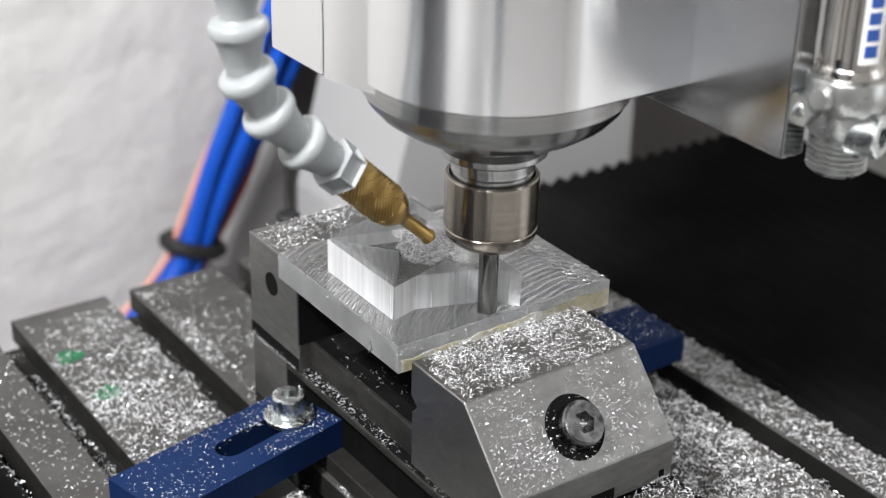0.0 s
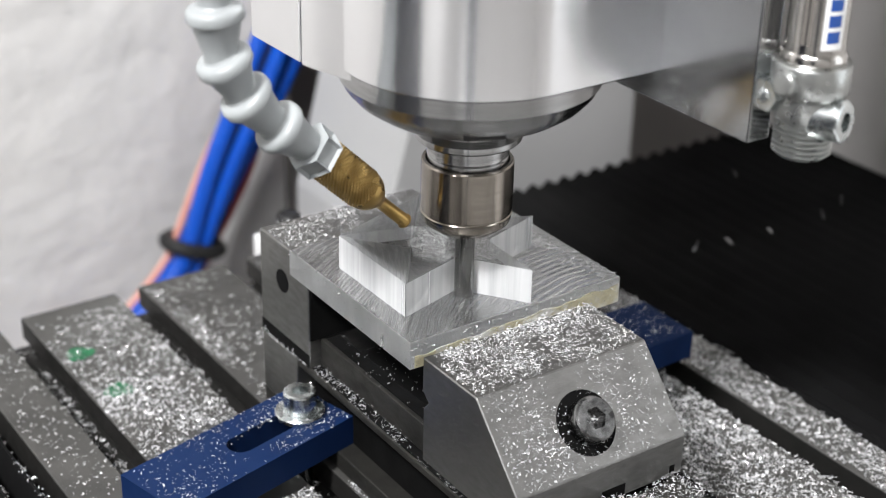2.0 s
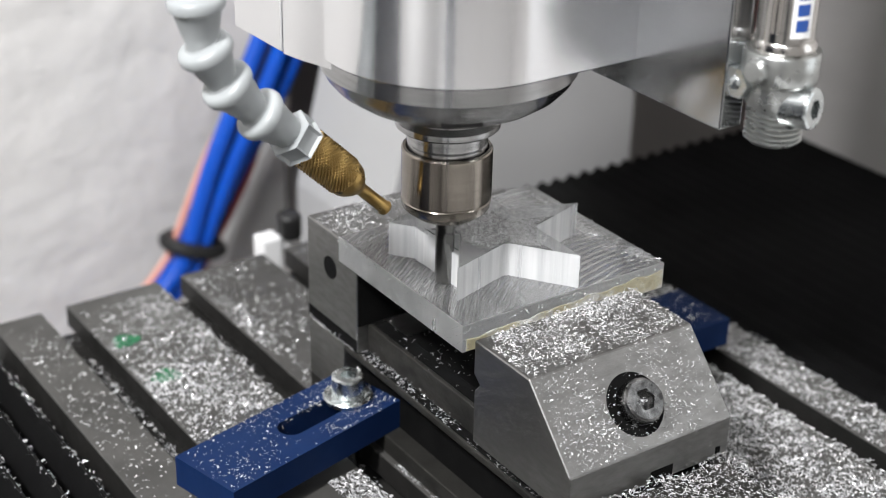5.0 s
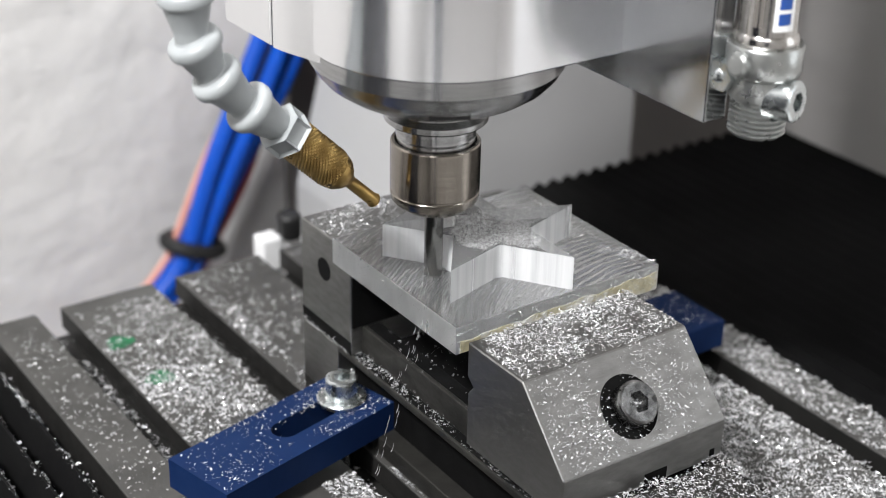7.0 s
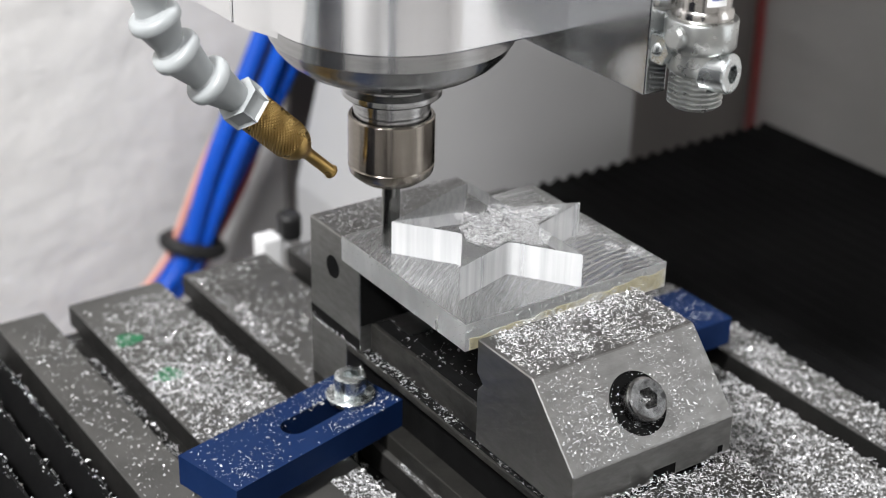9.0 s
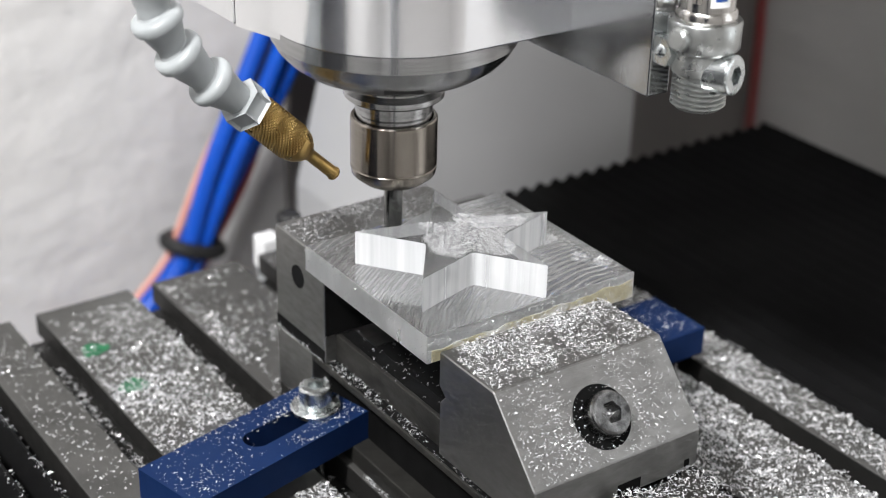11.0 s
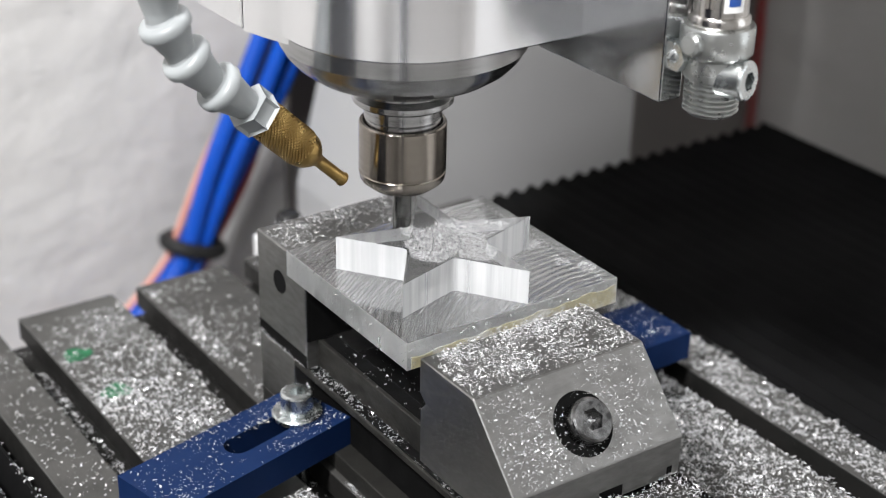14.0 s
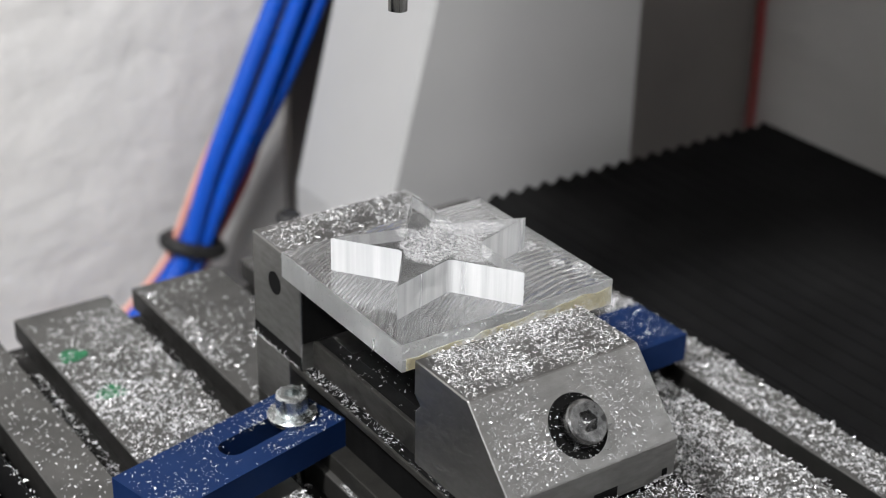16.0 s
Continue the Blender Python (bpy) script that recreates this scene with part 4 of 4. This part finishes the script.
def thrown_chips():
    """Slivers that the cutter throws over the way cover, where they come to lie."""
    rng = random.Random(31)
    for t, x, y, z, way in [(*f, None) for f in FLIGHTS] + SPRAY:
        bm = bmesh.new()
        far = way is None
        long, wide = (rng.uniform(4.0, 9.0), rng.uniform(0.16, 0.34)) if far else (rng.uniform(1.5, 4.5), rng.uniform(0.07, 0.13))
        rows = []
        for k in range(5):
            a = (k / 4 - 0.5) * 0.9
            w = wide * (1 - abs(k - 2) * 0.25)
            rows.append([bm.verts.new((long * 0.6 * math.cos(a) - long * 0.6 + q * w, long * 0.6 * p, h + long * math.sin(a) * 0.9)) for p, q, h in ((0, -1, 0), (0, 1, 0), (0.05, 0, 0.15))])
        for a, b in zip(rows, rows[1:]):
            for i in range(3):
                bm.faces.new((a[i], a[(i + 1) % 3], b[(i + 1) % 3], b[i]))
        bm.faces.new(rows[0])
        bm.faces.new(rows[-1])
        ob = alone("acrylic_chip", bm, SWARF, "thin white acrylic chip thrown off by the cutter", "chip", (0, 0, 0), group="thrown chips")
        tilt, turn = rng.uniform(-35, 35), rng.uniform(0, 60)
        THROWN.append((ob, t, (x, y, z), (tilt, tilt, turn) if far else (*way, 0), turn))


def head_swarf():
    """Dust stuck to the polished side plate, thickest near its lower back edge."""

    def stuck(a, b):
        if noise.noise(Vector((a * 0.1, b * 0.1, 4))) < -0.55 + 0.016 * (b - 145) * 2 + 0.012 * max(0, -10 - a):
            return None
        return (31.2, a, b)

    return swarf("plate_dust", "fine acrylic dust stuck to the polished side plate", [(-40, 0, 144.2, 153, 0, 1500, 0, stuck), (-58, -20, 144.2, 170, 0, 60, 0, stuck)], 12, (31.5, -30, 150), (0.1, 0.26))


def fold_swarf():
    """Chips lie in lines along the ridges of the near folds."""
    for fold, share in FOLDS.items():
        if share < 0.55 or fold.parent.location.x > 0:
            continue
        k = round(share * 14 - 0.5)
        x = -259 + 10 * (k + 0.5)
        ob = swarf("fold_swarf", "", [(x - 1.6, x + 1.6, -60, 160, -4.2, 260, 0.05, None), (x + 1.5, x + 4.5, -60, 160, -11, 120, 0.05, lambda a, b, x=x: -4 - 2.4 * (a - x - 0.5))], 20 + k, BASES[fold.name])
        ob.location = (0, 0, 0)
        ob.parent = fold
        del ob["category"]


def in_star(x, y, inset):
    """Whether a point lies on the star's top, at least inset from its rim."""
    rim = [p for i in range(5) for p in (tip_of(i), inner_of(i))]
    inside = False
    for a, b in zip(rim, rim[1:] + rim[:1]):
        if (a.y > y) != (b.y > y) and x < a.x + (y - a.y) / (b.y - a.y) * (b.x - a.x):
            inside = not inside
        k = max(0, min(1, (Vector((x, y)) - a).dot(b - a) / (b - a).length_squared))
        if (a + (b - a) * k - Vector((x, y))).length < inset:
            return False
    return inside


def on_star(x, y):
    """The middle of the star and the root of one arm keep a layer of fine chips."""
    if math.hypot((x + 1.5) * 0.82, y + 6.5) > 15.5 + 8 * noise.noise(Vector((x * 0.12, y * 0.12, 3))):
        return None
    return ZS if in_star(x, y, 0.6) else None


def in_bore(x, y):
    """On the dark ring round the clamping screw, mostly at its upper rim."""
    d = math.hypot(x + 4.6, (y + 76) * 1.46)
    if d < 6.6 or d > 9.8 or noise.noise(Vector((x * 0.2, y * 0.2, 1))) < -0.25:
        return None
    return 69 + (y + 64.2) * (22.5 / 21.1) - 0.4


HEAPS = [(27.0, 5.0, 5.0), (29.5, -3.0, 4.0), (20.0, 9.0, 4.0), (36.0, -26.0, 3.5), (31.0, -19.0, 2.5), (12.0, 19.0, 3.0)]


def heaps(x, y):
    """Loose heaps of fine chips beside the star."""
    for cx, cy, r in HEAPS:
        d = math.hypot(x - cx, y - cy) / r + 0.4 * noise.noise(Vector((x * 0.3, y * 0.3, 7)))
        if d < 1:
            return ZP + 2.4 * (1 - d) * (0.5 + 0.5 * noise.noise(Vector((x, y, 3))))
    return None


def on_glue(x, y):
    return (x, -36.7, ZP - 1 - 7.5 * (y + 1) ** 1.6)


def rng_h(x, y):
    return 4.0 * max(0, 0.5 + noise.noise(Vector((x * 0.06, y * 0.06, 9)))) + 2.0


CLAMP = [(-102.0, -3.0), (-29.0, 14.5), (-35.5, 42.0), (-107.4, 25.0)]


def on_clamp(x, y):
    for i in range(4):
        (x0, y0), (x1, y1) = CLAMP[i], CLAMP[(i + 1) % 4]
        if (x1 - x0) * (y - y0) - (y1 - y0) * (x - x0) < 0.5:
            return None
    if math.hypot(x + 43.3, y - 25.5) < 9 or (abs((y - 18 - 0.23 * (x + 66))) < 5 and -72 < x < -43):
        return None
    return 18.0


# ---- build ----
room()
RAM = machine_frame()
TAB = mill_table()
bellows()
VISE = vise()
CL1 = strap_clamp("strap_clamp", CLAMP, 7.1, 18.0, (33, 66, 4.8), (-43.3, 25.3), "blue painted steel strap clamp bolted to the table")
CL2 = strap_clamp("strap_clamp", [(34.0, -4.5), (108.5, -4.0), (108.5, 24.5), (34.0, 24.0)], 7.1, 18.0, (14, 40, 4.8), (56.5, 10.0), "blue painted steel strap clamp half hidden behind the vise")
WORK = workpiece()
waste()
SPIN = spindle_head()
COOL = coolant_hose()
AIR = air_cylinder()
filming_camera()
hoses()
CHIPS = all_swarf()
thrown_chips()
DUST = head_swarf()
fold_swarf()


# ---- what moves ----
def table_at(t):
    for (t0, a0), (t1, a1) in zip(TABLE, TABLE[1:]):
        if t0 <= t <= t1:
            return a0 + (a1 - a0) * (t - t0) / (t1 - t0)
    return TABLE[-1][1]


def motions():
    for ob in [TAB, VISE, CL1, CL2, WORK] + CHIPS:
        x, y, z = BASES[ob.name]
        walk(ob, [(t, pose((x + a) * MM, y * MM, z * MM)) for t, a in TABLE])
    for ob in [SPIN, COOL, AIR, DUST]:
        x, y, z = BASES[ob.name]
        walk(ob, [(t, pose(x * MM, (y + b) * MM, (z + c) * MM)) for t, b, c in HEAD])
    x, y, z = BASES[RAM.name]
    walk(RAM, [(t, pose(x * MM, (y + b) * MM, z * MM)) for t, b, c in HEAD])
    for ob, share in FOLDS.items():
        walk(ob, [(t, pose(a * share * MM, 0, 0)) for t, a in TABLE])
    for k, (ob, cut, (x, y, z)) in enumerate(OFFCUTS):
        rows = [(t, pose((x + a) * MM, y * MM, z * MM)) for t, a in TABLE if t < cut - 0.05]
        if not rows:
            rows = [(0.0, pose((x + table_at(0)) * MM, y * MM, z * MM))]
        a = table_at(cut)
        rows.append((cut, pose((x + a) * MM, y * MM, z * MM)))
        rest = pose(-0.2 - 0.006 * k, -0.37, -0.0505, 0, 0, 40 * k % 80)
        rows += [(cut + 0.06, rest), (16.0, rest)]
        walk(ob, rows)
    for k, (ob, t, (x, y, z), flying, turn) in enumerate(THROWN):
        # it lies on the plate, flies over the way cover and drops beside it
        lx, ly, lz = 30.0 + 0.1 * k, -33.0 + (4 * k) % 62, 74.9
        end = pose(0.45, (150 + 4 * k) * MM, -0.898, 84, 0, turn) if x > 100 else pose(-0.1 - 0.004 * k, -0.46, -0.898, 84, 0, turn)
        rows = [(s, pose((lx + a) * MM, ly * MM, lz * MM, 84, 0, turn)) for s, a in TABLE if s < t - 0.1]
        rows.append((max(t - 0.08, 0.01), pose((lx + table_at(t - 0.08)) * MM, ly * MM, lz * MM, 84, 0, turn)))
        rows += [(t, pose(x * MM, y * MM, z * MM, *flying)), (t + 0.14, end), (16.0, end)]
        walk(ob, rows)


motions()
